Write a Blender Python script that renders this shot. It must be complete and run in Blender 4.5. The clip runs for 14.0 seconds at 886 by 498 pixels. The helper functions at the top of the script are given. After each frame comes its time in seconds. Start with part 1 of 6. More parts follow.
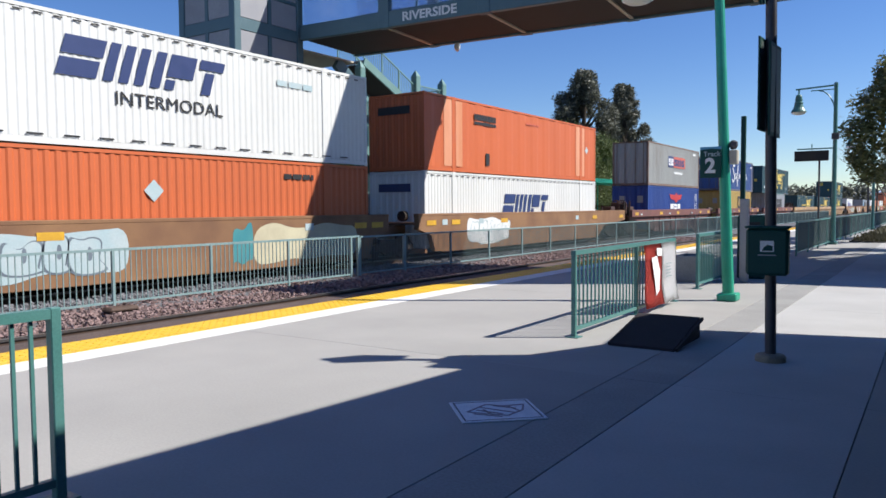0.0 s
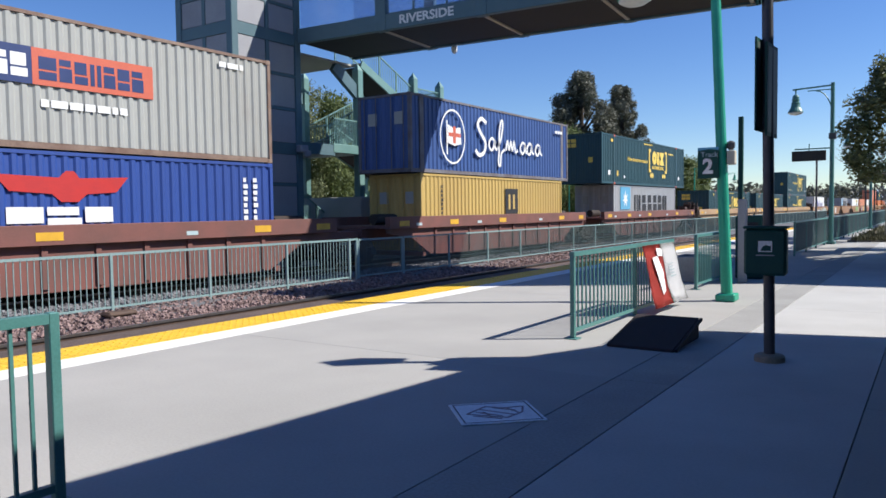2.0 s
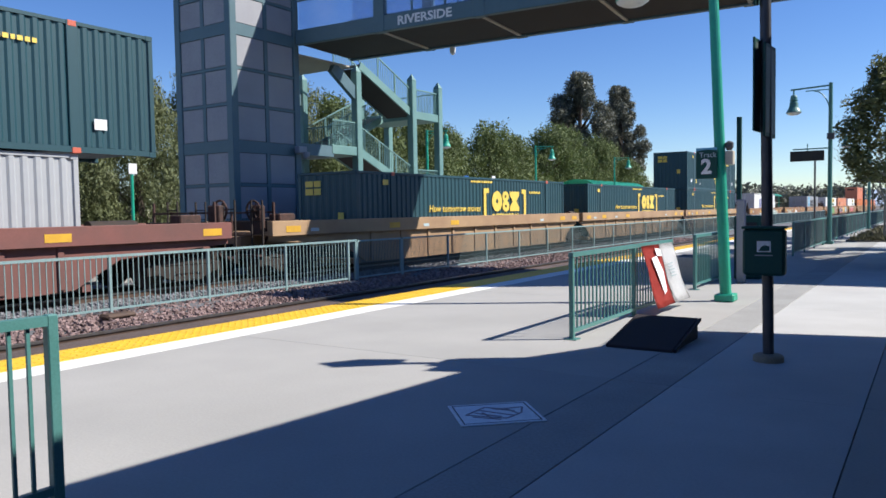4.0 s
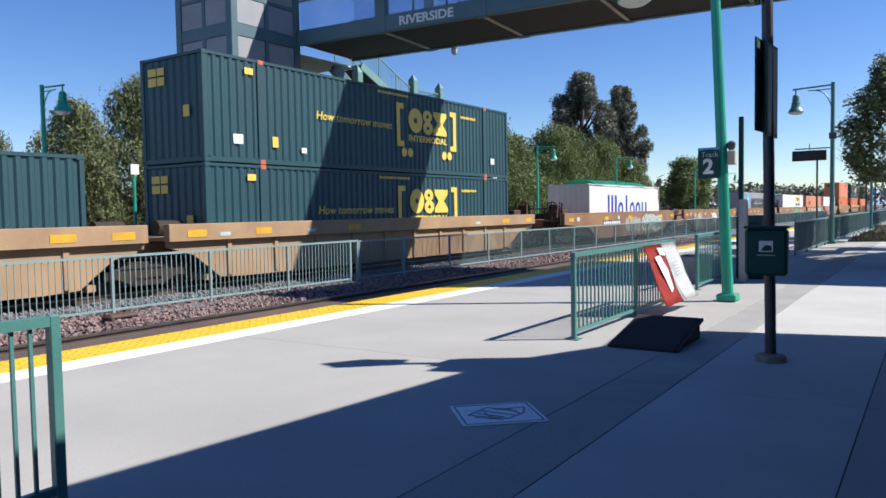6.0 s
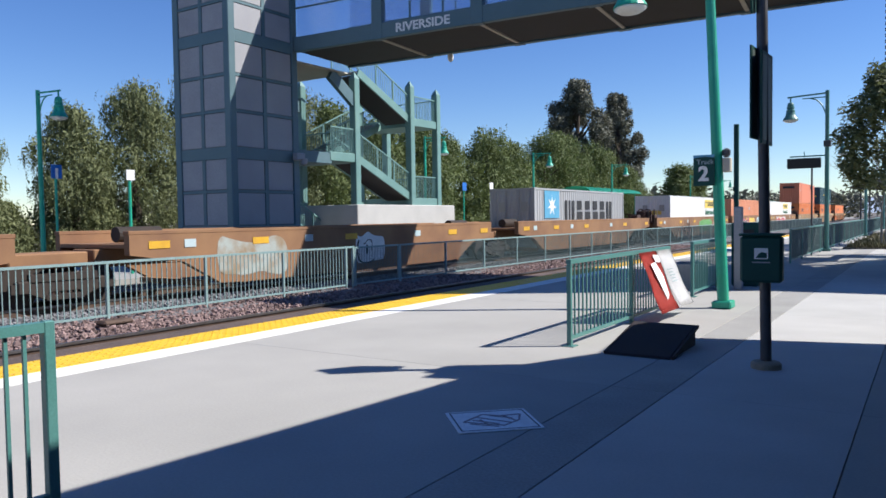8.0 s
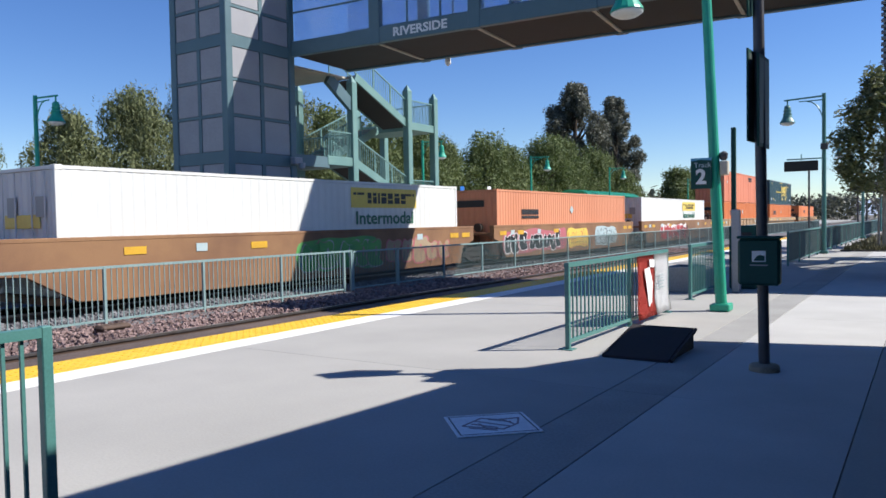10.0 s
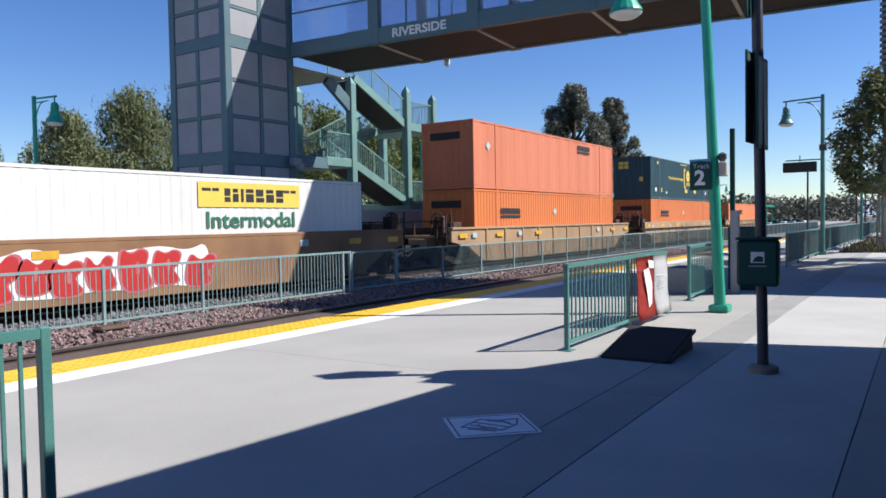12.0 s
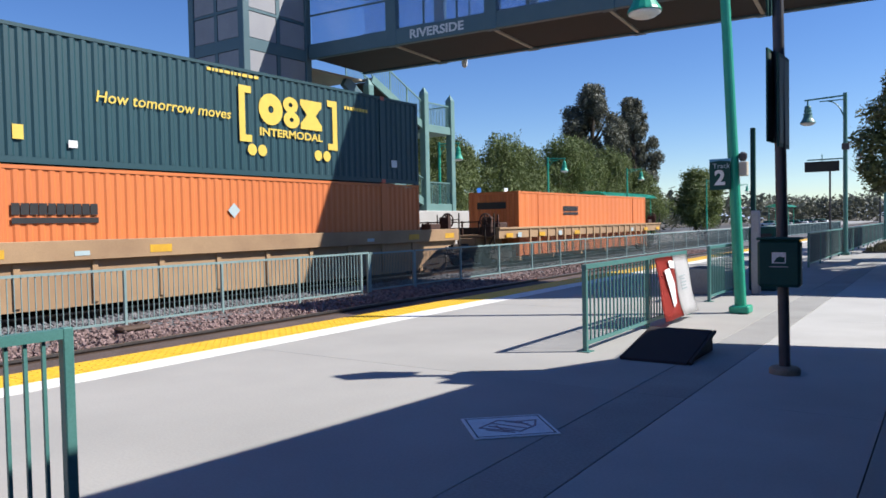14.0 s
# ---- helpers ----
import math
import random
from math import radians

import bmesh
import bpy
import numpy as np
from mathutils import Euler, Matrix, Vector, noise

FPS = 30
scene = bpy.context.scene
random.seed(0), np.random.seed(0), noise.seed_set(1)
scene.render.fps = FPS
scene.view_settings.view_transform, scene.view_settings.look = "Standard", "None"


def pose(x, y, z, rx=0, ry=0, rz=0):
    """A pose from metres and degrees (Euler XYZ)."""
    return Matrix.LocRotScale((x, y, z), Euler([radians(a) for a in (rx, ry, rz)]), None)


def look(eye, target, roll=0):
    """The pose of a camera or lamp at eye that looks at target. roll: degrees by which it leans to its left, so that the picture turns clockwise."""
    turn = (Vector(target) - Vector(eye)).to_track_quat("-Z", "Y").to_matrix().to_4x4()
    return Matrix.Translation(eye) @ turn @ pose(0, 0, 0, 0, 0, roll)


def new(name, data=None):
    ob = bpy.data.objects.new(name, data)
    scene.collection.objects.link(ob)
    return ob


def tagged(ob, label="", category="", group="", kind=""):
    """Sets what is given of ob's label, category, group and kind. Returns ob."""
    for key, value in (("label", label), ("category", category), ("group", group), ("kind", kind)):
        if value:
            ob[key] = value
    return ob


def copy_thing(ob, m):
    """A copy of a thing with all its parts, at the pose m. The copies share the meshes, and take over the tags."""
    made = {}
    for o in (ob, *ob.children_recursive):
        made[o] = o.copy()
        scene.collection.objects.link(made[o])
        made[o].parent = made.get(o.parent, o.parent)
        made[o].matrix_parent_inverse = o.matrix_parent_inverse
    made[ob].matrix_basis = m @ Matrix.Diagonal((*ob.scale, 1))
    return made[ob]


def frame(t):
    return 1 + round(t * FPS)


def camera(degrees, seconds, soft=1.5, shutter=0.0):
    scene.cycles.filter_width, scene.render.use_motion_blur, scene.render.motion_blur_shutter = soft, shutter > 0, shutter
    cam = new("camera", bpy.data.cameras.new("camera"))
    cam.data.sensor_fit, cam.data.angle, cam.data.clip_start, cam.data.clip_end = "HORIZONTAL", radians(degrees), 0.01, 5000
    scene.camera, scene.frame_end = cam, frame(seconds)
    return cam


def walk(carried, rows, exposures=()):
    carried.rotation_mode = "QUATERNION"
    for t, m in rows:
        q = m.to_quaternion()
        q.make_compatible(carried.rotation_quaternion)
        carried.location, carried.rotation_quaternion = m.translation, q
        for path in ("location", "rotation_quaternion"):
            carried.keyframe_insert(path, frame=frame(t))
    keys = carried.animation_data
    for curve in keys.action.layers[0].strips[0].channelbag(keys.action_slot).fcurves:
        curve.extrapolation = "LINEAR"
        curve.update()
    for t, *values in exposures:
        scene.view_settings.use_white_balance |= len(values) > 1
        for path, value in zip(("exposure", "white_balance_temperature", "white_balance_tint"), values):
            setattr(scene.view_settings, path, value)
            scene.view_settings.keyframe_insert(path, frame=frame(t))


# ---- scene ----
cam = camera(61.9, 14.0, soft=1.6)
# seconds, yaw, pitch, roll of a camera held by hand on the platform
HELD = [
    (0.0, 33.84, -3.16, 0.41),
    (0.5, 33.82, -3.17, 0.53),
    (1.0, 33.72, -3.26, 0.72),
    (1.5, 33.70, -3.20, 0.91),
    (2.0, 33.70, -2.98, 0.79),
    (2.5, 33.69, -2.94, 0.73),
    (3.0, 33.65, -2.88, 0.87),
    (5.5, 33.59, -2.98, 0.98),
    (6.0, 33.74, -2.89, 1.01),
    (6.5, 33.64, -2.67, 0.99),
    (7.0, 33.50, -2.48, 1.07),
    (7.5, 33.43, -2.44, 0.87),
    (10.0, 33.27, -2.10, 1.05),
    (10.5, 33.05, -1.72, 1.14),
    (11.0, 33.25, -1.82, 1.21),
    (11.5, 32.91, -1.80, 1.31),
    (12.0, 33.19, -2.03, 1.02),
    (12.5, 33.36, -2.02, 0.93),
    (13.0, 33.37, -1.92, 0.90),
    (13.5, 33.72, -2.11, 0.80),
    (14.0, 34.57, -1.94, 1.15),
]
walk(cam, [(t, pose(0, 0, 1.6, 90 + p, r, w)) for t, w, p, r in HELD], exposures=[(0.0, 0.48, 6150, 12), (2.5, 0.56, 6150, 12), (6.0, 0.64, 6150, 12), (10.0, 0.60, 6150, 12), (14.0, 0.58, 6150, 12)])

# ---- world, sun, exposure ----
SUN_WAY = Vector((-0.87, -0.53, -1.0))      # metres that the light goes while it falls one metre
world = bpy.data.worlds.new("world")
scene.world = world
world.use_nodes = True
wn = world.node_tree
sky = wn.nodes.new("ShaderNodeTexSky")
sky.sky_type = "NISHITA"
sky.sun_disc = False
sky.sun_elevation = math.atan2(1.0, math.hypot(SUN_WAY.x, SUN_WAY.y))
sky.sun_rotation = math.atan2(-SUN_WAY.x, -SUN_WAY.y)
sky.altitude = 300
sky.air_density, sky.dust_density, sky.ozone_density = 1.0, 0.0, 4.0
vivid = wn.nodes.new("ShaderNodeHueSaturation")
vivid.inputs["Hue"].default_value, vivid.inputs["Saturation"].default_value = 0.512, 1.2
wn.links.new(sky.outputs[0], vivid.inputs["Color"])
wn.links.new(vivid.outputs[0], wn.nodes["Background"].inputs[0])
wn.nodes["Background"].inputs[1].default_value = 0.088
sun = new("sun", bpy.data.lights.new("sun", "SUN"))
sun.data.energy, sun.data.angle, sun.data.color = 5.0, radians(0.53), (1.0, 0.95, 0.85)
sun.matrix_world = look(-SUN_WAY * 40, (0, 0, 0))


# ---- helpers for building ----
def part(name, bm, material, parent=None, label="", smooth=False):
    me = bpy.data.meshes.new(name)
    bm.normal_update()
    bm.to_mesh(me)
    bm.free()
    me.materials.append(material)
    if smooth:
        for p in me.polygons:
            p.use_smooth = True
    ob = new(name, me)
    if parent:
        ob.parent = parent
    if label:
        tagged(ob, label)
    return ob


def share(name, ob, parent, m, label=""):
    o = new(name, ob.data)
    o.parent = parent
    o.matrix_basis = m
    if label:
        tagged(o, label)
    return o


def thing(name, label, category, at=(0, 0, 0), group="", kind=""):
    ob = new(name)
    ob.empty_display_size = 0.1
    ob.location = at
    return tagged(ob, label, category, group, kind)


def box(bm, x0, y0, z0, x1, y1, z1, bevel=0.0):
    r = bmesh.ops.create_cube(bm, size=1)
    bmesh.ops.scale(bm, vec=(x1 - x0, y1 - y0, z1 - z0), verts=r["verts"])
    bmesh.ops.translate(bm, vec=((x0 + x1) / 2, (y0 + y1) / 2, (z0 + z1) / 2), verts=r["verts"])
    if bevel:
        es = list({e for v in r["verts"] for e in v.link_edges})
        bmesh.ops.bevel(bm, geom=es, offset=bevel, segments=1, affect="EDGES")
    return bm


def quick_box(bm, x0, y0, z0, x1, y1, z1):
    v = [bm.verts.new(p) for p in ((x0, y0, z0), (x1, y0, z0), (x1, y1, z0), (x0, y1, z0), (x0, y0, z1), (x1, y0, z1), (x1, y1, z1), (x0, y1, z1))]
    for f in ((0, 3, 2, 1), (4, 5, 6, 7), (0, 1, 5, 4), (1, 2, 6, 5), (2, 3, 7, 6), (3, 0, 4, 7)):
        bm.faces.new([v[i] for i in f])
    return bm


def rod(bm, a, b, r0, r1=None, seg=10):
    a, b = Vector(a), Vector(b)
    r1 = r0 if r1 is None else r1
    m = Matrix.Translation((a + b) / 2) @ (b - a).to_track_quat("Z", "Y").to_matrix().to_4x4()
    bmesh.ops.create_cone(bm, cap_ends=True, segments=seg, radius1=r0, radius2=r1, depth=(b - a).length, matrix=m)
    return bm


def beam(bm, a, b, w, h):
    """A straight bar of rectangular section from a to b; h is its upright depth."""
    a, b = Vector(a), Vector(b)
    d = (b - a).normalized()
    s = d.cross(Vector((0, 0, 1)))
    s = Vector((1, 0, 0)) if s.length < 1e-4 else s.normalized()
    u = s.cross(d).normalized()
    v = [bm.verts.new(p + s * i * w / 2 + u * j * h / 2) for p in (a, b) for i, j in ((-1, -1), (1, -1), (1, 1), (-1, 1))]
    for f in ((0, 1, 2, 3), (7, 6, 5, 4), (0, 4, 5, 1), (1, 5, 6, 2), (2, 6, 7, 3), (3, 7, 4, 0)):
        bm.faces.new([v[i] for i in f])
    bmesh.ops.recalc_face_normals(bm, faces=bm.faces[:])
    return bm


def slab(bm, pts, z0, z1):
    lo = [bm.verts.new((x, y, z0)) for x, y in pts]
    hi = [bm.verts.new((x, y, z1)) for x, y in pts]
    bm.faces.new(hi)
    bm.faces.new(lo[::-1])
    n = len(pts)
    for i in range(n):
        bm.faces.new((lo[i], lo[(i + 1) % n], hi[(i + 1) % n], hi[i]))
    bmesh.ops.recalc_face_normals(bm, faces=bm.faces[:])
    return bm


def revolve(bm, profile, at=(0, 0, 0), seg=16):
    rings = []
    for r, z in profile:
        rings.append([bm.verts.new((at[0] + r * math.cos(2 * math.pi * i / seg), at[1] + r * math.sin(2 * math.pi * i / seg), at[2] + z)) for i in range(seg)])
    for a, b in zip(rings, rings[1:]):
        for i in range(seg):
            bm.faces.new((a[i], a[(i + 1) % seg], b[(i + 1) % seg], b[i]))
    bm.faces.new(rings[-1])
    bm.faces.new(rings[0][::-1])
    return bm


SIDE_ON = Matrix(((0, 0, 1, 0), (1, 0, 0, 0), (0, 1, 0, 0), (0, 0, 0, 1)))     # writing that faces the platform
END_ON = Matrix(((1, 0, 0, 0), (0, 0, -1, 0), (0, 1, 0, 0), (0, 0, 0, 1)))     # writing that faces along the track


def lettering(name, text, size, at, turn, material, parent, width=0, slant=0.0, label="", bold=0.0):
    cu = bpy.data.curves.new(name, "FONT")
    cu.body, cu.size, cu.extrude, cu.shear, cu.offset = text, size, 0.004, slant, bold
    cu.resolution_u = 3
    tmp = new("lettering", cu)
    me = bpy.data.meshes.new_from_object(tmp.evaluated_get(bpy.context.evaluated_depsgraph_get()))
    bpy.data.objects.remove(tmp)
    bpy.data.curves.remove(cu)
    xs = [v.co.x for v in me.vertices]
    k = width / (max(xs) - min(xs)) if width else 1.0
    me.transform(Matrix.Translation(at) @ turn @ Matrix.Diagonal((k, 1, 1, 1)))
    me.materials.append(material)
    ob = new(name, me)
    ob.parent = parent
    if label:
        tagged(ob, label)
    return ob


# ---- materials ----
def surf(name, a, b=None, scale=3.0, rough=0.6, metal=0.0, bump=0.0, fine=60.0, stretch=(1, 1, 1), rand=0.0, spec=0.5, c=None, cut=(0.35, 0.7), grain=0.14):
    """Colour a with patches of b at the given scale, fine grain over it, and a little relief."""
    m = bpy.data.materials.new(name)
    m.use_nodes = True
    n, l = m.node_tree.nodes, m.node_tree.links
    p = n["Principled BSDF"]
    p.inputs["Metallic"].default_value = metal
    p.inputs["Specular IOR Level"].default_value = spec
    tc, mp = n.new("ShaderNodeTexCoord"), n.new("ShaderNodeMapping")
    mp.inputs["Scale"].default_value = stretch
    l.new(tc.outputs["Object"], mp.inputs[0])
    n1, n2 = n.new("ShaderNodeTexNoise"), n.new("ShaderNodeTexNoise")
    n1.inputs["Scale"].default_value, n1.inputs["Detail"].default_value = scale, 6
    n2.inputs["Scale"].default_value, n2.inputs["Detail"].default_value = fine, 3
    l.new(mp.outputs[0], n1.inputs[0])
    l.new(mp.outputs[0], n2.inputs[0])
    r1 = n.new("ShaderNodeValToRGB")
    r1.color_ramp.elements[0].position, r1.color_ramp.elements[1].position = cut
    r1.color_ramp.elements[0].color = (*a, 1)
    r1.color_ramp.elements[1].color = (*(b or a), 1)
    if c:
        e = r1.color_ramp.elements.new((cut[1] + 1) / 2)
        e.color = (*c, 1)
    l.new(n1.outputs[0], r1.inputs[0])
    r2 = n.new("ShaderNodeMapRange")
    r2.inputs[1].default_value, r2.inputs[2].default_value = 0.25, 0.75
    r2.inputs[3].default_value, r2.inputs[4].default_value = 1 - grain, 1 + grain
    l.new(n2.outputs[0], r2.inputs[0])
    hsv = n.new("ShaderNodeHueSaturation")
    l.new(r1.outputs[0], hsv.inputs["Color"])
    if rand:
        oi, mr, mu = n.new("ShaderNodeObjectInfo"), n.new("ShaderNodeMapRange"), n.new("ShaderNodeMath")
        mr.inputs[3].default_value, mr.inputs[4].default_value = 1 - rand, 1 + rand
        l.new(oi.outputs["Random"], mr.inputs[0])
        mu.operation = "MULTIPLY"
        l.new(mr.outputs[0], mu.inputs[0])
        l.new(r2.outputs[0], mu.inputs[1])
        l.new(mu.outputs[0], hsv.inputs["Value"])
    else:
        l.new(r2.outputs[0], hsv.inputs["Value"])
    l.new(hsv.outputs[0], p.inputs["Base Color"])
    rr = n.new("ShaderNodeMapRange")
    rr.inputs[3].default_value, rr.inputs[4].default_value = max(0.03, rough - 0.1), min(1, rough + 0.12)
    l.new(n1.outputs[0], rr.inputs[0])
    l.new(rr.outputs[0], p.inputs["Roughness"])
    if bump:
        bu = n.new("ShaderNodeBump")
        bu.inputs["Strength"].default_value, bu.inputs["Distance"].default_value = bump, 0.01
        l.new(n2.outputs[0], bu.inputs["Height"])
        l.new(bu.outputs[0], p.inputs["Normal"])
    return m


def leafy(name, a, b, rough=0.55, thin=0.0):
    """Leaves: each leaf its own shade between a and b."""
    m = bpy.data.materials.new(name)
    m.use_nodes = True
    n, l = m.node_tree.nodes, m.node_tree.links
    p = n["Principled BSDF"]
    p.inputs["Roughness"].default_value = rough
    g, r = n.new("ShaderNodeNewGeometry"), n.new("ShaderNodeValToRGB")
    r.color_ramp.elements[0].color, r.color_ramp.elements[1].color = (*a, 1), (*b, 1)
    l.new(g.outputs["Random Per Island"], r.inputs[0])
    l.new(r.outputs[0], p.inputs["Base Color"])
    if thin:
        tr, mx = n.new("ShaderNodeBsdfTranslucent"), n.new("ShaderNodeMixShader")
        l.new(r.outputs[0], tr.inputs[0])
        mx.inputs[0].default_value = thin
        l.new(p.outputs[0], mx.inputs[1])
        l.new(tr.outputs[0], mx.inputs[2])
        l.new(mx.outputs[0], n["Material Output"].inputs[0])
    return m


CONCRETE = surf("platform concrete", (0.388, 0.372, 0.342), (0.315, 0.304, 0.281), 0.55, 0.85, bump=0.12, fine=45, grain=0.06, cut=(0.3, 0.75))
CONCRETE_PALE = surf("pale concrete", (0.47, 0.46, 0.437), (0.41, 0.40, 0.38), 0.9, 0.85, bump=0.12, fine=45, grain=0.06)
CONCRETE_DARK = surf("stained concrete", (0.33, 0.32, 0.30), (0.275, 0.267, 0.25), 1.2, 0.8, bump=0.25, fine=45)
GROOVE = surf("joint filler", (0.068, 0.068, 0.068), (0.106, 0.103, 0.099), 8, 0.9)
YELLOW = surf("tactile yellow", (0.788, 0.494, 0.028), (0.684, 0.408, 0.028), 2.0, 0.55, bump=0.1)
WHITE_LINE = surf("white line paint", (0.779, 0.769, 0.741), (0.665, 0.655, 0.627), 3.0, 0.7, bump=0.1)
STEEL_RAIL = surf("rusty rail", (0.068, 0.042, 0.03), (0.099, 0.061, 0.042), 5, 0.7, 0.2)
RAIL_HEAD = surf("worn rail head", (0.266, 0.258, 0.251), (0.19, 0.167, 0.152), 6, 0.35, 0.9)
BALLAST_RED = surf("red ballast", (0.251, 0.175, 0.16), (0.182, 0.137, 0.129), 14, 0.95, bump=1.0, fine=30, rand=0.3)
BALLAST_GREY = surf("grey ballast", (0.144, 0.144, 0.148), (0.091, 0.091, 0.095), 14, 0.95, bump=1.0, fine=30)
EARTH = surf("dry earth", (0.129, 0.11, 0.084), (0.091, 0.076, 0.061), 0.4, 0.95, bump=0.6, fine=8)
ASPHALT = surf("asphalt", (0.076, 0.076, 0.076), (0.106, 0.106, 0.103), 0.3, 0.9, bump=0.4)
GREEN = surf("green rail paint", (0.065, 0.19, 0.171), (0.084, 0.217, 0.198), 4, 0.42, bump=0.05, fine=90)
FENCE = surf("pale green-grey fence paint", (0.198, 0.296, 0.293), (0.236, 0.327, 0.319), 4, 0.5, bump=0.05, fine=90)
WIRE = surf("dull fence wire", (0.085, 0.13, 0.13), (0.11, 0.16, 0.155), 4, 0.6)
GREEN_BRIGHT = surf("bright green pole paint", (0.017, 0.306, 0.187), (0.025, 0.34, 0.221), 3, 0.38)
GREEN_DARK = surf("dark green paint", (0.009, 0.057, 0.048), (0.014, 0.068, 0.055), 4, 0.55, spec=0.25)
TEAL = surf("blue-green steel paint", (0.076, 0.137, 0.16), (0.095, 0.16, 0.182), 1.5, 0.5, bump=0.05)
TEAL_PALE = surf("pale green stair paint", (0.129, 0.243, 0.224), (0.156, 0.274, 0.251), 1.5, 0.5)
PANEL = surf("grey tower panel", (0.304, 0.304, 0.319), (0.274, 0.274, 0.293), 1.2, 0.6, fine=30)
DARK_STEEL = surf("dark grey pole paint", (0.057, 0.057, 0.065), (0.076, 0.076, 0.084), 6, 0.45, 0.3)
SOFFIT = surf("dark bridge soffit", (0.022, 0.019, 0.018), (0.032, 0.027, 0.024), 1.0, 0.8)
CREAM = surf("cream stucco", (0.493, 0.451, 0.365), (0.442, 0.399, 0.323), 1.0, 0.85)
WHITE = surf("white lettering paint", (0.76, 0.76, 0.741), (0.684, 0.684, 0.665), 3, 0.5)
BLACK = surf("black paint", (0.015, 0.015, 0.017), (0.023, 0.023, 0.023), 3, 0.6)
MAROON = surf("maroon car paint", (0.19, 0.072, 0.057), (0.137, 0.065, 0.053), 1.2, 0.7, bump=0.2)
TAN = surf("tan car paint", (0.274, 0.144, 0.065), (0.19, 0.095, 0.049), 0.9, 0.75, bump=0.2, c=(0.122, 0.068, 0.046))
SAND = surf("yellow-tan car paint", (0.395, 0.255, 0.137), (0.304, 0.19, 0.106), 0.9, 0.75, bump=0.2)
TRUCK = surf("grimy truck steel", (0.034, 0.027, 0.023), (0.053, 0.038, 0.03), 5, 0.8, 0.3)
CAR_YELLOW = surf("reflective yellow", (0.675, 0.378, 0.027), (0.54, 0.297, 0.027), 3, 0.5)
BARK = surf("bark", (0.091, 0.068, 0.049), (0.053, 0.042, 0.03), 6, 0.9, bump=0.8, fine=20)
BARK_PALE = surf("pale bark", (0.319, 0.289, 0.251), (0.228, 0.205, 0.175), 6, 0.9, bump=0.5, fine=20)
LEAF_WILLOW = leafy("willow leaves", (0.11, 0.13, 0.05), (0.20, 0.22, 0.095), 0.7, thin=0.3)
LEAF_PEPPER = leafy("pepper leaves", (0.075, 0.105, 0.03), (0.16, 0.195, 0.06), 0.7, thin=0.3)
LEAF_EUCALYPT = leafy("eucalypt leaves", (0.055, 0.063, 0.043), (0.165, 0.165, 0.115), thin=0.25)
LEAF_STREET = leafy("street tree leaves", (0.08, 0.095, 0.035), (0.22, 0.235, 0.10), thin=0.35)
GRASS = leafy("dry grass", (0.099, 0.091, 0.038), (0.182, 0.16, 0.076), 0.8)


def glassy(name, tint, rough=0.05):
    m = bpy.data.materials.new(name)
    m.use_nodes = True
    p = m.node_tree.nodes["Principled BSDF"]
    p.inputs["Base Color"].default_value = (*tint, 1)
    p.inputs["Roughness"].default_value = rough
    p.inputs["Transmission Weight"].default_value = 0.85
    p.inputs["IOR"].default_value = 1.45
    return m


GLASS = glassy("blue walkway glass", (0.72, 0.82, 0.98))


# ---- ground, platform and tracks ----
def structure(name, bm, material, label, category):
    return tagged(part(name, bm, material), label, category, kind="structure")


bm = bmesh.new()
slab(bm, [(-1500, -400), (1200, -400), (1200, 2500), (-1500, 2500)], -1.2, -0.62)
structure("ground", bm, EARTH, "dry brown earth reaching to the horizon", "ground")

# platform body with a stepped edge to the track
bm = bmesh.new()
slab(bm, [(-8.75, -14), (9, -14), (9, 190), (-8.75, 190)], -0.615, -0.055)
platform = structure("platform", bm, GROOVE, "grey concrete station platform with jointed slabs", "platform")

# ballast bed of the two near tracks
rng = random.Random(3)
bm = bmesh.new()
xs = [-22.4, -21.2, -20.0, -19.2, -18.4, -17.6, -16.9, -16.2, -15.4, -14.6, -14.0, -13.4, -12.8, -12.2, -11.6, -11.0, -10.4, -9.8, -8.76]
ys = [-20 + 1.5 * i for i in range(75)] + [95 + 8 * i for i in range(60)]
grid = [[bm.verts.new((X, Y, (-0.30 if -14.2 < X < -12.2 else -0.36) + rng.uniform(-0.04, 0.04) - (0.24 if X < -22 else 0))) for X in xs] for Y in ys]
for r0, r1 in zip(grid, grid[1:]):
    for i in range(len(xs) - 1):
        bm.faces.new((r0[i], r0[i + 1], r1[i + 1], r1[i]))
structure("trackbed", bm, BALLAST_GREY, "grey crushed stone ballast under the tracks", "ballast")

TRACK_NEAR, TRACK_TRAIN = -10.2, -16.92


def track(x, label):
    t = tagged(thing("track", label, "track", (x, 0, 0)), kind="structure")
    for side in (-1, 1):
        bm = bmesh.new()
        quick_box(bm, side * 0.755 - 0.035, -40, -0.245, side * 0.755 + 0.035, 560, -0.205)
        part("rail_head", bm, RAIL_HEAD, t)
        bm = bmesh.new()
        quick_box(bm, side * 0.755 - 0.012, -40, -0.36, side * 0.755 + 0.012, 560, -0.245)
        quick_box(bm, side * 0.755 - 0.07, -40, -0.375, side * 0.755 + 0.07, 560, -0.345)
        part("rail_web", bm, STEEL_RAIL, t)
    return t


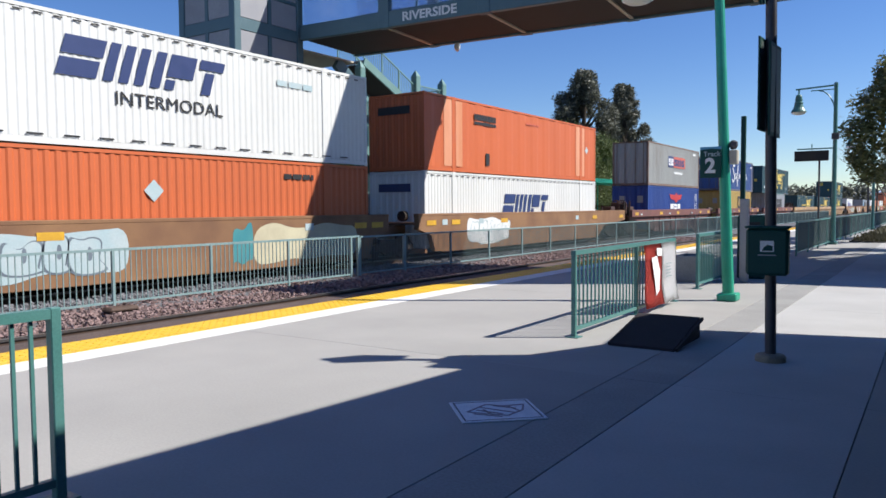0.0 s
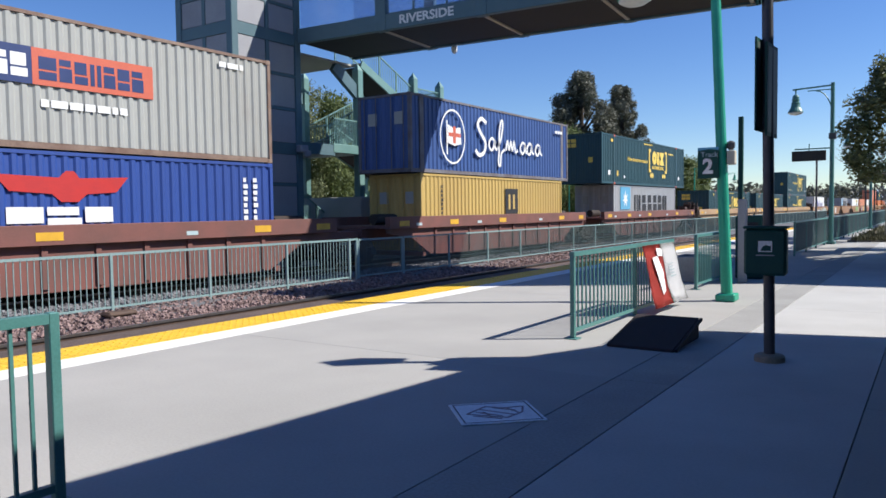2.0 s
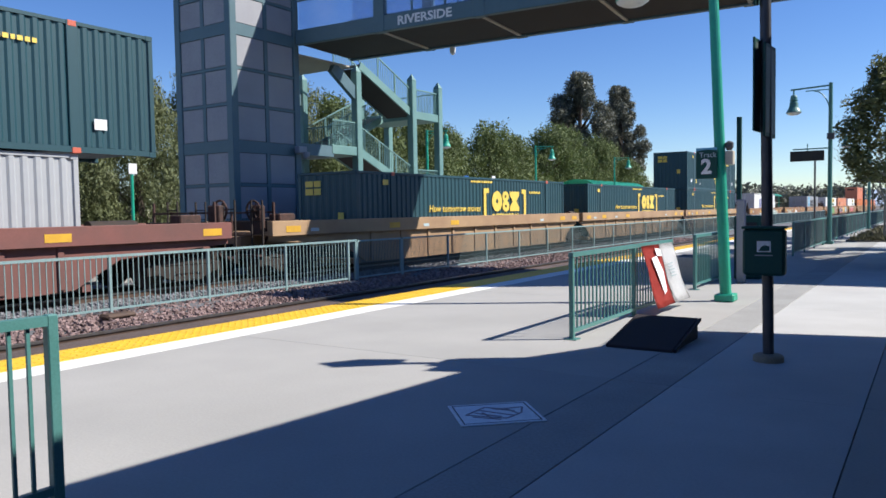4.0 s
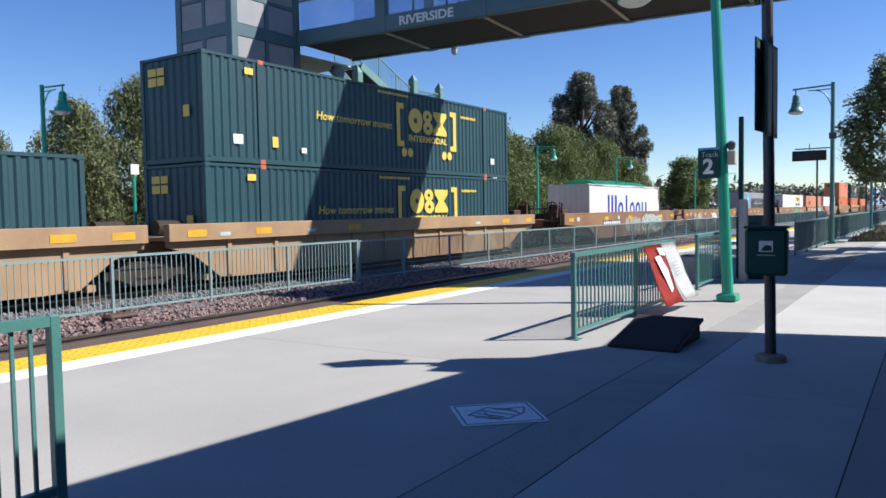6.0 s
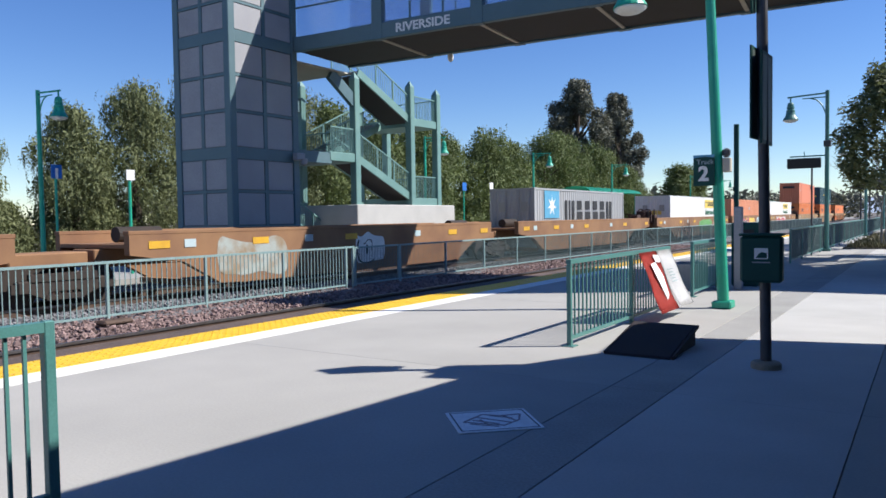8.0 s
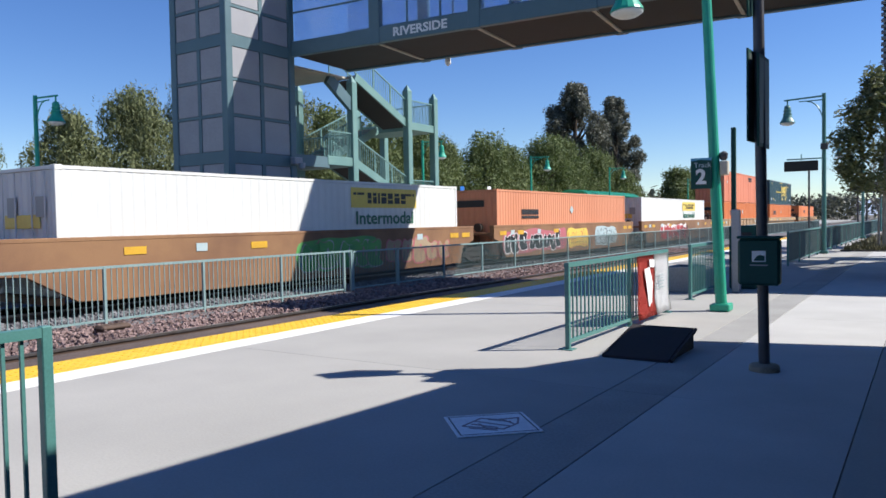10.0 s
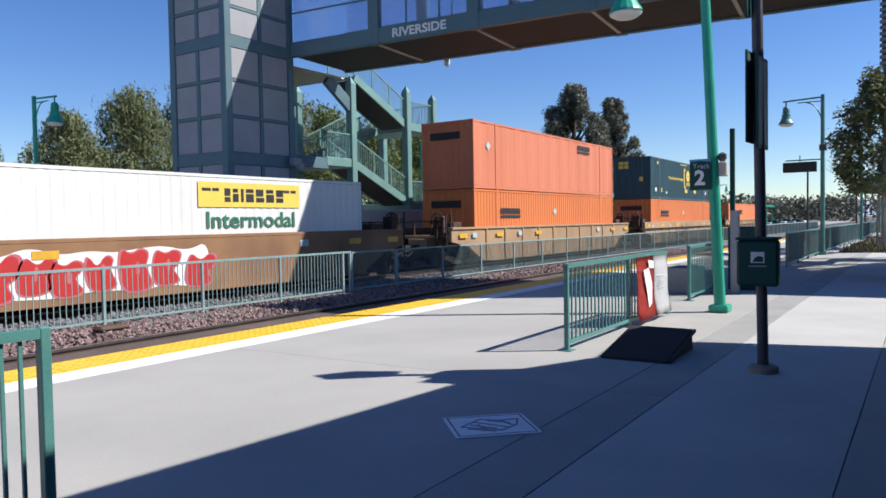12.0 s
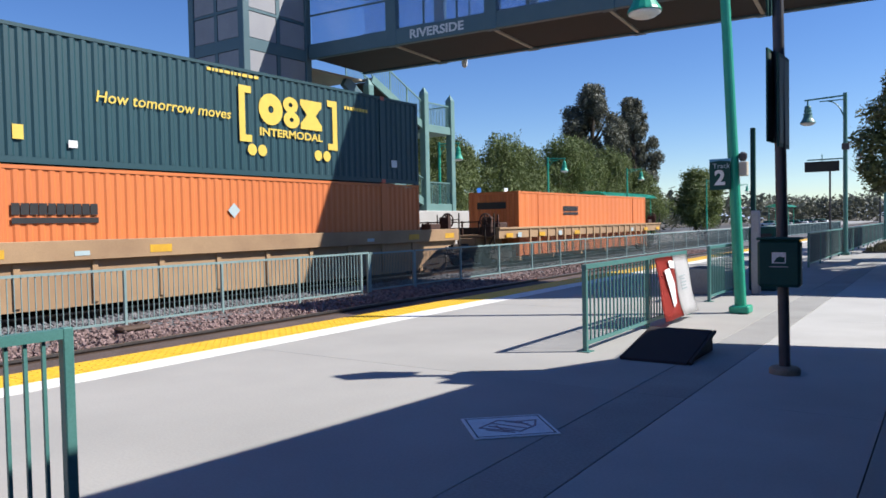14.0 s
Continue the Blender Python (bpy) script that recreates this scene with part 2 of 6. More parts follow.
# oil-stained fines between the rails of the near track
bm = bmesh.new()
quick_box(bm, -10.88, -20, -0.6, -8.76, 300, -0.285)
structure("track_fines", bm, surf("oil-stained fines", (0.114, 0.08, 0.068), (0.072, 0.053, 0.047), 1.3, 0.95, bump=0.9, fine=26, grain=0.3), "brown oil-stained fines between the rails", "track bed")
tracks = [track(TRACK_NEAR, "rusty steel railway track beside the platform"), track(TRACK_TRAIN, "steel railway track carrying the freight train")]

# safety strip: white line, then yellow tactile tiles at the platform edge
bm = bmesh.new()
quick_box(bm, -8.05, -14, -0.055, -7.61, 190, 0.003)
structure("white_line", bm, WHITE_LINE, "broad white painted line along the platform edge", "line")
bm = bmesh.new()
quick_box(bm, -8.75, -14, -0.055, -8.06, -4.0, 0.004)
quick_box(bm, -8.75, 62, -0.055, -8.06, 190, 0.004)
tactile = structure("tactile_strip", bm, YELLOW, "yellow tactile warning strip along the platform edge", "tactile strip")

# unseen canopy over the camera's place: outline cut to cast the slabs' broad shade
CANOPY_Z = 4.35
shade = [(-4.32, -14), (-4.23, 2.3), (-4.05, 3.88), (-3.81, 6.2), (-4.16, 6.07), (-4.2, 6.78), (-3.57, 7.2), (-3.12, 8.19), (-3.22, 8.95), (-2.5, 9.75), (-0.35, 10.35), (9, 10.6), (9, -14)]
lift = [(x - SUN_WAY.x * CANOPY_Z, y - SUN_WAY.y * CANOPY_Z) for x, y in shade]
canopy = thing("canopy", "unseen canopy with its roof cut to cast the platform shade", "canopy", (0, 0, 0), kind="structure")
bm = bmesh.new()
slab(bm, lift, CANOPY_Z, CANOPY_Z + 0.12)
part("canopy_roof", bm, DARK_STEEL, canopy)
for X, Y in ((3.2, -6), (3.2, 3), (3.2, 10)):
    bm = bmesh.new()
    rod(bm, (X, Y, 0), (X, Y, CANOPY_Z), 0.11, seg=14)
    part("canopy_post", bm, GREEN, canopy)
# added wall, out of view: keeps sky light off the shaded slabs
bm = bmesh.new()
slab(bm, [(5.6, -14), (6.0, -14), (6.0, 16), (5.6, 16)], 0, 5.2)
structure("wall_sky_block", bm, TRUCK, "unseen dark wall added behind the canopy to block sky light", "wall")


# ---- fences ----
def picket_panel(name, fence, x, y0, y1, z0, z1, material, rail=0.05, pick=0.016, pitch=0.115, bottom=0.1, post=0.06, mid=False):
    """One bay: a post at its start, two rails and the pickets between them."""
    bm = bmesh.new()
    box(bm, x - post / 2, y0 - post / 2, z0, x + post / 2, y0 + post / 2, z1 - rail, 0.006)
    part("post", bm, material, fence)
    bm = bmesh.new()
    quick_box(bm, x - rail * 0.6, y0 - post / 2, z1 - rail, x + rail * 0.6, y1 - post / 2 - 0.002, z1)
    part("top_rail", bm, material, fence)
    bm = bmesh.new()
    quick_box(bm, x - rail * 0.4, y0 + post / 2, z0 + bottom, x + rail * 0.4, y1 - post / 2, z0 + bottom + rail * 0.8)
    part("bottom_rail", bm, material, fence)
    n = max(1, int((y1 - y0 - post) / pitch))
    base = None
    for i in range(1, n):
        y = y0 + post / 2 + (y1 - y0 - post) * i / n
        if base is None:
            bm = bmesh.new()
            quick_box(bm, -pick / 2, -pick / 2, z0 + bottom + rail * 0.8, pick / 2, pick / 2, z1 - rail)
            base = part("picket", bm, material, fence)
            base.matrix_basis = pose(x, y, 0)
        else:
            share("picket", base, fence, pose(x, y, 0))


FENCE_X = -13.4
fence_mid = thing("track_fence", "grey-green steel picket fence between the tracks", "fence")
for i in range(6):
    picket_panel("bay", fence_mid, FENCE_X, 1.32 + 2.35 * i, 1.32 + 2.35 * (i + 1), -0.32, 0.86, FENCE, pitch=0.12)
bm = bmesh.new()
box(bm, FENCE_X - 0.035, 15.385, -0.32, FENCE_X + 0.035, 15.455, 0.864, 0.006)
box(bm, FENCE_X - 0.035, 15.69, -0.32, FENCE_X + 0.035, 15.76, 0.864, 0.006)
quick_box(bm, FENCE_X - 0.03, 15.455, 0.81, FENCE_X + 0.03, 15.69, 0.86)
part("end_post", bm, FENCE, fence_mid)


def mesh_fence(x, y0, y1, bay, z0, z1, material, label):
    """Posts, rails and fine upright wires; the wires of a bay are one mesh."""
    f = thing("mesh_fence", label, "fence")
    n = round((y1 - y0) / bay)
    base = wires = rails = low = None
    for i in range(n + 1):
        y = y0 + i * bay
        if base is None:
            bm = bmesh.new()
            box(bm, -0.03, -0.03, z0, 0.03, 0.03, z1 - 0.05, 0.005)
            base = part("post", bm, material, f)
            base.matrix_basis = pose(x, y, 0)
            bm = bmesh.new()
            quick_box(bm, -0.03, 0, z1 - 0.05, 0.03, bay - 0.002, z1)
            rails = part("top_rail", bm, material, f)
            rails.matrix_basis = pose(x, y, 0)
            bm = bmesh.new()
            quick_box(bm, -0.02, 0.03, z0 + 0.1, 0.02, bay - 0.03, z0 + 0.14)
            low = part("bottom_rail", bm, material, f)
            low.matrix_basis = pose(x, y, 0)
            bm = bmesh.new()
            k = int(bay / 0.07)
            for j in range(1, k):
                yy = bay * j / k
                quick_box(bm, -0.006, yy - 0.007, z0 + 0.14, 0.006, yy + 0.007, z1 - 0.05)
            wires = tagged(part("infill", bm, WIRE, f), kind="stuff")
            wires.matrix_basis = pose(x, y, 0)
        else:
            share("post", base, f, pose(x, y, 0))
            if i < n:
                share("top_rail", rails, f, pose(x, y, 0))
                share("bottom_rail", low, f, pose(x, y, 0))
                tagged(share("infill", wires, f, pose(x, y, 0)), kind="stuff")
    return f


mesh_fence(FENCE_X, 15.8, 17.83, 2.03, -0.32, 0.84, FENCE, "short grey-green mesh bay beside the picket fence")
mesh_fence(FENCE_X, 17.898, 17.898 + 2.52 * 41, 2.52, -0.32, 0.84, FENCE, "grey-green mesh fence between the tracks running into the distance")
mesh_fence(-3.72, 25.6, 25.6 + 2.5 * 30, 2.5, 0.0, 1.1, GREEN, "green mesh fence along the far platform")


# ---- footbridge and lift tower ----
TX, TY0, TY1, TX1 = -20.45, 17.6, 20.95, -23.5
BZ, BY0, BY1 = 8.0, 20.95, 24.6
tower = thing("lift_tower", "blue-grey steel lift tower clad in square grey panels", "tower", (0, 0, 0))
bm = bmesh.new()
quick_box(bm, TX1 + 0.08, TY0 + 0.08, -0.6, TX - 0.08, TY1 - 0.08, 13.8)
part("core", bm, DARK_STEEL, tower)
for X in (TX1 + 0.15, TX - 0.15):
    for Y in (TY0 + 0.15, TY1 - 0.15):
        bm = bmesh.new()
        box(bm, X - 0.15, Y - 0.15, -0.6, X + 0.15, Y + 0.15, 13.8, 0.02)
        part("corner_column", bm, TEAL, tower)
# bands at each level: thick ones at every third panel row
levels = [(-0.08, 0.42), (1.4, 0.10), (2.67, 0.10), (4.03, 0.42), (5.51, 0.10), (6.78, 0.10), (8.14, 0.42), (9.35, 0.10), (10.7, 0.10), (12.2, 0.42), (13.65, 0.30)]
for z0, h in levels:
    bm = bmesh.new()
    quick_box(bm, TX1 + 0.3, TY0 + 0.03, z0 - h / 2, TX - 0.3, TY0 + 0.1, z0 + h / 2)
    part("band", bm, TEAL, tower)
    bm = bmesh.new()
    quick_box(bm, TX - 0.1, TY0 + 0.3, z0 - h / 2, TX - 0.03, TY1 - 0.3, z0 + h / 2)
    part("band", bm, TEAL, tower)
bm = bmesh.new()
quick_box(bm, (TX + TX1) / 2 - 0.08, TY0 + 0.035, -0.6, (TX + TX1) / 2 + 0.08, TY0 + 0.1, 13.8)
part("mullion", bm, TEAL, tower)
bm = bmesh.new()
quick_box(bm, TX - 0.1, (TY0 + TY1) / 2 - 0.08, -0.6, TX - 0.035, (TY0 + TY1) / 2 + 0.08, 13.8)
part("mullion", bm, TEAL, tower)
for a, b in zip(levels, levels[1:]):
    lo, hi = a[0] + a[1] / 2 + 0.02, b[0] - b[1] / 2 - 0.02
    for i in range(2):
        x0 = TX1 + 0.32 + i * ((TX - TX1) / 2 - 0.22)
        bm = bmesh.new()
        box(bm, x0, TY0 + 0.05, lo, x0 + (TX - TX1) / 2 - 0.42, TY0 + 0.09, hi, 0.008)
        part("panel", bm, PANEL, tower)
        y0 = TY0 + 0.32 + i * ((TY1 - TY0) / 2 - 0.22)
        bm = bmesh.new()
        box(bm, TX - 0.09, y0, lo, TX - 0.05, y0 + (TY1 - TY0) / 2 - 0.42, hi, 0.008)
        part("panel", bm, PANEL, tower)
bm = bmesh.new()
quick_box(bm, TX1 - 0.2, TY0 - 0.2, 13.81, TX + 0.2, TY1 + 0.2, 14.15)
part("cap", bm, TEAL, tower)

BX0, BX1 = -20.3, 14.0
bridge = thing("footbridge", "covered steel footbridge with blue glazing over the tracks", "bridge", (0, 0, 0))
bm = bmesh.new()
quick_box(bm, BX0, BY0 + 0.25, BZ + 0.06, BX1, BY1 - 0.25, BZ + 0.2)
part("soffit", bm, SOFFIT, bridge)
for y0 in (BY0, BY1 - 0.22):
    bm = bmesh.new()
    box(bm, BX0, y0, BZ, BX1, y0 + 0.22, BZ + 0.55, 0.015)
    part("edge_beam", bm, TEAL, bridge)
    bm = bmesh.new()
    box(bm, BX0, y0, BZ + 3.1, BX1, y0 + 0.22, BZ + 3.5, 0.015)
    part("top_beam", bm, TEAL, bridge)
    bm = bmesh.new()
    quick_box(bm, BX0, y0 + 0.08, BZ + 1.62, BX1, y0 + 0.13, BZ + 1.68)
    part("handrail", bm, TEAL, bridge)
    for i in range(9):
        X = -16.5 + 3.95 * i
        bm = bmesh.new()
        box(bm, X - 0.22, y0 - 0.03, BZ - 0.02, X + 0.22, y0 + 0.25, BZ + 3.3, 0.015)
        part("frame_post", bm, TEAL, bridge)
        for j in (1, 2):
            bm = bmesh.new()
            quick_box(bm, X + 3.95 * j / 3 - 0.03, y0 + 0.08, BZ + 0.55, X + 3.95 * j / 3 + 0.03, y0 + 0.14, BZ + 3.1)
            part("mullion", bm, TEAL, bridge)
        bm = bmesh.new()
        quick_box(bm, X - 3.7, y0 + 0.1, BZ + 0.56, X - 0.24, y0 + 0.112, BZ + 3.09)
        pane = part("pane", bm, GLASS, bridge)
        pane.visible_shadow = True
bm = bmesh.new()
quick_box(bm, BX0, BY0 - 0.25, BZ + 3.5, BX1, BY1 + 0.25, BZ + 3.65)
part("roof", bm, TEAL, bridge)
for i in range(8):
    X = -16.5 + 3.95 * i
    bm = bmesh.new()
    beam(bm, (X, BY0 + 0.3, BZ + 0.04), (X, BY1 + 0.15, BZ + 0.04), 0.12, 0.05)
    part("cross_beam", bm, CREAM, bridge)
lettering("station_name", "RIVERSIDE", 0.42, (-15.72, BY0 - 0.012, BZ + 0.14), END_ON, WHITE, bridge, width=2.15, bold=0.012, label="white raised letters reading RIVERSIDE")
for o in bridge.children:
    o.matrix_basis = Matrix.Translation((16.0, -BY0, 0)) @ o.matrix_basis
bridge.location = (-16.0, BY0, 0)
bridge.rotation_euler = (0, 0, radians(4.4))
bm = bmesh.new()
revolve(bm, [(0.02, 0.30), (0.09, 0.24), (0.12, 0.1), (0.11, -0.04), (0.04, -0.12)][::-1], (-15.77, BY1 + 0.0, BZ - 0.17))
rod(bm, (-15.77, BY1, BZ + 0.05), (-15.77, BY1, BZ + 0.2), 0.025)
tagged(part("dome_camera", bm, WHITE, None, smooth=True), "white dome security camera hanging under the footbridge", "camera")
# landing soffit at the tower
bm = bmesh.new()
quick_box(bm, -24.5, BY0 + 0.05, BZ - 0.22, BX0 - 0.5, BY1 - 0.3, BZ - 0.15)
structure("landing", bm, CREAM, "cream plastered underside of the bridge landing", "landing")
# ribbed cladding under the near landing of the footbridge
clad = thing("landing_cladding", "grey horizontal metal slats hanging under the footbridge", "cladding", (-1.05, 22.6, 5.5))
bm = bmesh.new()
quick_box(bm, 0.05, 0.05, 0, 4.0, 2.6, 2.45)
part("core", bm, DARK_STEEL, clad)
slat = None
for k in range(16):
    if slat is None:
        bm = bmesh.new()
        box(bm, 0, 0, 0.02, 4.0, 0.05, 0.115, 0.008)
        slat = part("slat", bm, PANEL, clad)
    else:
        share("slat", slat, clad, pose(0, 0, 0.153 * k))


# ---- stairs of the footbridge on the far side ----
stairs = thing("stair_tower", "pale green steel stairs with mesh balustrades beside the lift tower", "stairs", (0, 0, 0))
SX0, SX1 = -21.0, -24.2


def stair_post(x, y, z0, z1):
    bm = bmesh.new()
    box(bm, x - 0.17, y - 0.17, z0, x + 0.17, y + 0.17, z1, 0.02)
    bmesh.ops.create_cone(bm, segments=4, radius1=0.24, radius2=0.02, depth=0.3, cap_ends=True, matrix=Matrix.Translation((x, y, z1 + 0.15)) @ pose(0, 0, 0, 0, 0, 45))
    part("post", bm, TEAL_PALE, stairs)


for x in (SX0, SX1):
    stair_post(x, 24.95, -0.6, 7.7)
    stair_post(x, 29.05, -0.6, 7.9)
    stair_post(x, 31.3, -0.6, 7.8)


def flight(x0, x1, y0, z0, y1, z1, steps):
    """Stringers, treads and a balustrade for one flight between x0 and x1."""
    for x in (x0, x1):
        bm = bmesh.new()
        beam(bm, (x, y0, z0 - 0.12), (x, y1, z1 - 0.12), 0.08, 0.34)
        part("stringer", bm, TEAL_PALE, stairs)
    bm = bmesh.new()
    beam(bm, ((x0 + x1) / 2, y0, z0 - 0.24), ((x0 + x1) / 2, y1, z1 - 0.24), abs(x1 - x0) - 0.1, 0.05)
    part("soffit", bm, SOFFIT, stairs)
    base = None
    for i in range(steps):
        y, z = y0 + (y1 - y0) * (i + 0.5) / steps, z0 + (z1 - z0) * (i + 0.5) / steps
        if base is None:
            bm = bmesh.new()
            quick_box(bm, min(x0, x1) + 0.05, -0.15, -0.03, max(x0, x1) - 0.05, 0.15, 0.03)
            base = part("tread", bm, CONCRETE_DARK, stairs)
            base.matrix_basis = pose(0, y, z)
        else:
            share("tread", base, stairs, pose(0, y, z))
    for x in (x0, x1):
        bm = bmesh.new()
        beam(bm, (x, y0, z0 + 1.0), (x, y1, z1 + 1.0), 0.05, 0.05)
        part("handrail", bm, TEAL_PALE, stairs)
        bm = bmesh.new()
        n = 28
        for i in range(n + 1):
            y, z = y0 + (y1 - y0) * i / n, z0 + (z1 - z0) * i / n
            quick_box(bm, x - 0.008, y - 0.012, z, x + 0.008, y + 0.012, z + 0.98)
        tagged(part("baluster_infill", bm, TEAL_PALE, stairs), kind="stuff")
        for f in (0.0, 0.33, 0.66, 1.0):
            y, z = y0 + (y1 - y0) * f, z0 + (z1 - z0) * f
            bm = bmesh.new()
            quick_box(bm, x - 0.025, y - 0.025, z, x + 0.025, y + 0.025, z + 1.0)
            part("baluster_post", bm, TEAL_PALE, stairs)


flight(-21.0, -22.5, 25.2, 8.15, 29.0, 6.45, 10)
flight(-22.8, -24.2, 29.0, 6.3, 25.1, 4.55, 10)
flight(-21.0, -22.5, 25.2, 4.35, 29.0, 2.75, 10)
flight(-22.8, -24.2, 22.3, 2.0, 25.0, 0.35, 9)


def landing_deck(y0, y1, z):
    bm = bmesh.new()
    box(bm, SX1 - 0.15, y0, z - 0.38, SX0 + 0.12, y1, z, 0.02)
    part("landing_slab", bm, TEAL_PALE, stairs)
    for (a, b) in (((SX0 + 0.05, y0 + 0.1), (SX0 + 0.05, y1 - 0.1)), ((SX0, y1 - 0.08), (SX1, y1 - 0.08))):
        bm = bmesh.new()
        beam(bm, (*a, z + 1.05), (*b, z + 1.05), 0.05, 0.05)
        part("handrail", bm, TEAL_PALE, stairs)
        bm = bmesh.new()
        for i in range(19):
            f = i / 18
            x, y = a[0] + (b[0] - a[0]) * f, a[1] + (b[1] - a[1]) * f
            quick_box(bm, x - 0.009, y - 0.009, z, x + 0.009, y + 0.009, z + 1.03)
        tagged(part("baluster_infill", bm, TEAL_PALE, stairs), kind="stuff")


landing_deck(29.2, 31.2, 6.45)
for x in (SX0, SX1):
    bm = bmesh.new()
    beam(bm, (x, 23.4, 7.7), (x, 24.9, 6.7), 0.2, 0.5)
    part("knee_brace", bm, TEAL, stairs)
landing_deck(29.2, 31.2, 2.6)
landing_deck(23.2, 25.1, 4.45)
bm = bmesh.new()
quick_box(bm, SX1 - 0.3, 20.95, 3.95, SX0 + 0.1, 23.3, 4.4)
part("walkway", bm, TEAL, stairs)
# the same tower and stairs at the near end of the bridge
copy_thing(tower, pose(23.05, 2.05, 0))
copy_thing(stairs, pose(23.6, 1.3, 0))
bm = bmesh.new()
box(bm, SX1 - 0.6, 24.6, -0.6, SX0 + 0.35, 32.4, 2.25, 0.03)
tagged(part("stair_base", bm, CONCRETE_PALE), "pale concrete block under the footbridge stairs", "stair base", kind="structure")
# far platform behind the train
bm = bmesh.new()
slab(bm, [(-31, -30), (-19.9, -30), (-19.9, 260), (-31, 260)], -0.615, -0.06)
structure("pavement", bm, CONCRETE_DARK, "pale concrete platform beyond the train", "platform")

# ---- the freight train ----
PAINT = {
    "white": surf("white container paint", (0.699, 0.699, 0.662), (0.607, 0.603, 0.57), 0.6, 0.55, fine=14, grain=0.035, stretch=(1, 1, 0.3)),
    "orange": surf("orange container paint", (0.562, 0.125, 0.034), (0.502, 0.114, 0.034), 0.5, 0.55, fine=14, grain=0.035, stretch=(1, 1, 0.3)),
    "salmon": surf("faded orange container paint", (0.67, 0.28, 0.15), (0.6, 0.235, 0.12), 0.5, 0.6, fine=14, grain=0.035, stretch=(1, 1, 0.3)),
    "peach": surf("sun-faded peach paint", (0.66, 0.30, 0.17), (0.58, 0.22, 0.10), 1.2, 0.65, fine=20, grain=0.05, stretch=(1, 1, 0.2)),
    "rust": surf("red-orange container paint", (0.6, 0.19, 0.095), (0.52, 0.155, 0.075), 0.5, 0.6, fine=14, grain=0.035, stretch=(1, 1, 0.3)),
    "amber": surf("bright orange container paint", (0.65, 0.19, 0.05), (0.58, 0.16, 0.045), 0.5, 0.55, fine=14, grain=0.035, stretch=(1, 1, 0.3)),
    "grey": surf("weathered grey container paint", (0.357, 0.365, 0.342), (0.304, 0.304, 0.281), 0.5, 0.65, fine=14, grain=0.035, stretch=(1, 1, 0.3), c=(0.228, 0.152, 0.106), cut=(0.35, 0.62)),
    "palegrey": surf("pale grey container paint", (0.38, 0.388, 0.395), (0.334, 0.342, 0.35), 0.5, 0.6, fine=14, grain=0.035, stretch=(1, 1, 0.3)),
    "blue": surf("blue container paint", (0.023, 0.065, 0.274), (0.021, 0.053, 0.22), 0.5, 0.5, fine=14, grain=0.035, stretch=(1, 1, 0.3)),
    "navy": surf("violet-blue container paint", (0.038, 0.087, 0.258), (0.034, 0.076, 0.228), 0.5, 0.5, fine=14, grain=0.035, stretch=(1, 1, 0.3)),
    "rusty": surf("rust-worn edge paint", (0.228, 0.16, 0.122), (0.152, 0.091, 0.068), 2.0, 0.75, fine=20),
    "oldgrey": surf("worn blue-grey edge paint", (0.167, 0.167, 0.19), (0.114, 0.091, 0.091), 2.0, 0.75, fine=20),
    "ochre": surf("yellow container paint", (0.502, 0.35, 0.106), (0.441, 0.296, 0.091), 0.5, 0.6, fine=14, grain=0.035, stretch=(1, 1, 0.3)),
    "teal": surf("dark teal container paint", (0.017, 0.065, 0.08), (0.014, 0.053, 0.067), 0.5, 0.5, fine=14, grain=0.035, stretch=(1, 1, 0.3)),
}
MARK = {
    "navy": surf("navy marking", (0.015, 0.034, 0.122), (0.019, 0.038, 0.137), 3, 0.5),
    "blue": surf("blue marking", (0.015, 0.03, 0.319), (0.019, 0.034, 0.35), 3, 0.5),
    "red": surf("red marking", (0.471, 0.027, 0.023), (0.418, 0.023, 0.023), 3, 0.5),
    "coral": surf("coral marking", (0.547, 0.122, 0.068), (0.502, 0.106, 0.061), 3, 0.5),
    "yellow": surf("yellow marking", (0.754, 0.552, 0.092), (0.699, 0.497, 0.083), 3, 0.5),
    "sky": surf("light blue marking", (0.106, 0.342, 0.517), (0.091, 0.304, 0.471), 3, 0.5),
    "green": surf("green marking", (0.03, 0.137, 0.084), (0.038, 0.152, 0.091), 3, 0.5),
    "lime": surf("green spray paint", (0.122, 0.365, 0.076), (0.091, 0.289, 0.091), 2, 0.6),
    "pink": surf("pink spray paint", (0.471, 0.106, 0.137), (0.418, 0.152, 0.152), 2, 0.6),
    "aqua": surf("pale blue spray paint", (0.383, 0.493, 0.51), (0.468, 0.527, 0.527), 2, 0.6),
    "haze": surf("thin pale spray paint", (0.35, 0.38, 0.35), (0.274, 0.205, 0.129), 1.6, 0.65, cut=(0.42, 0.62)),
    "moss": surf("grey-green spray paint", (0.228, 0.319, 0.243), (0.319, 0.38, 0.334), 1.6, 0.65),
    "sand": surf("sand spray paint", (0.38, 0.289, 0.182), (0.319, 0.228, 0.137), 1.6, 0.65),
    "slate": surf("dark grey spray paint", (0.122, 0.152, 0.182), (0.182, 0.22, 0.251), 2, 0.6),
    "teal": surf("blue-green spray paint", (0.046, 0.228, 0.258), (0.076, 0.274, 0.274), 2, 0.6),
    "cream": surf("cream spray paint", (0.594, 0.54, 0.36), (0.495, 0.441, 0.297), 1.6, 0.65),
    "white": WHITE, "black": BLACK,
}
SPEED = 22.29
moving = []


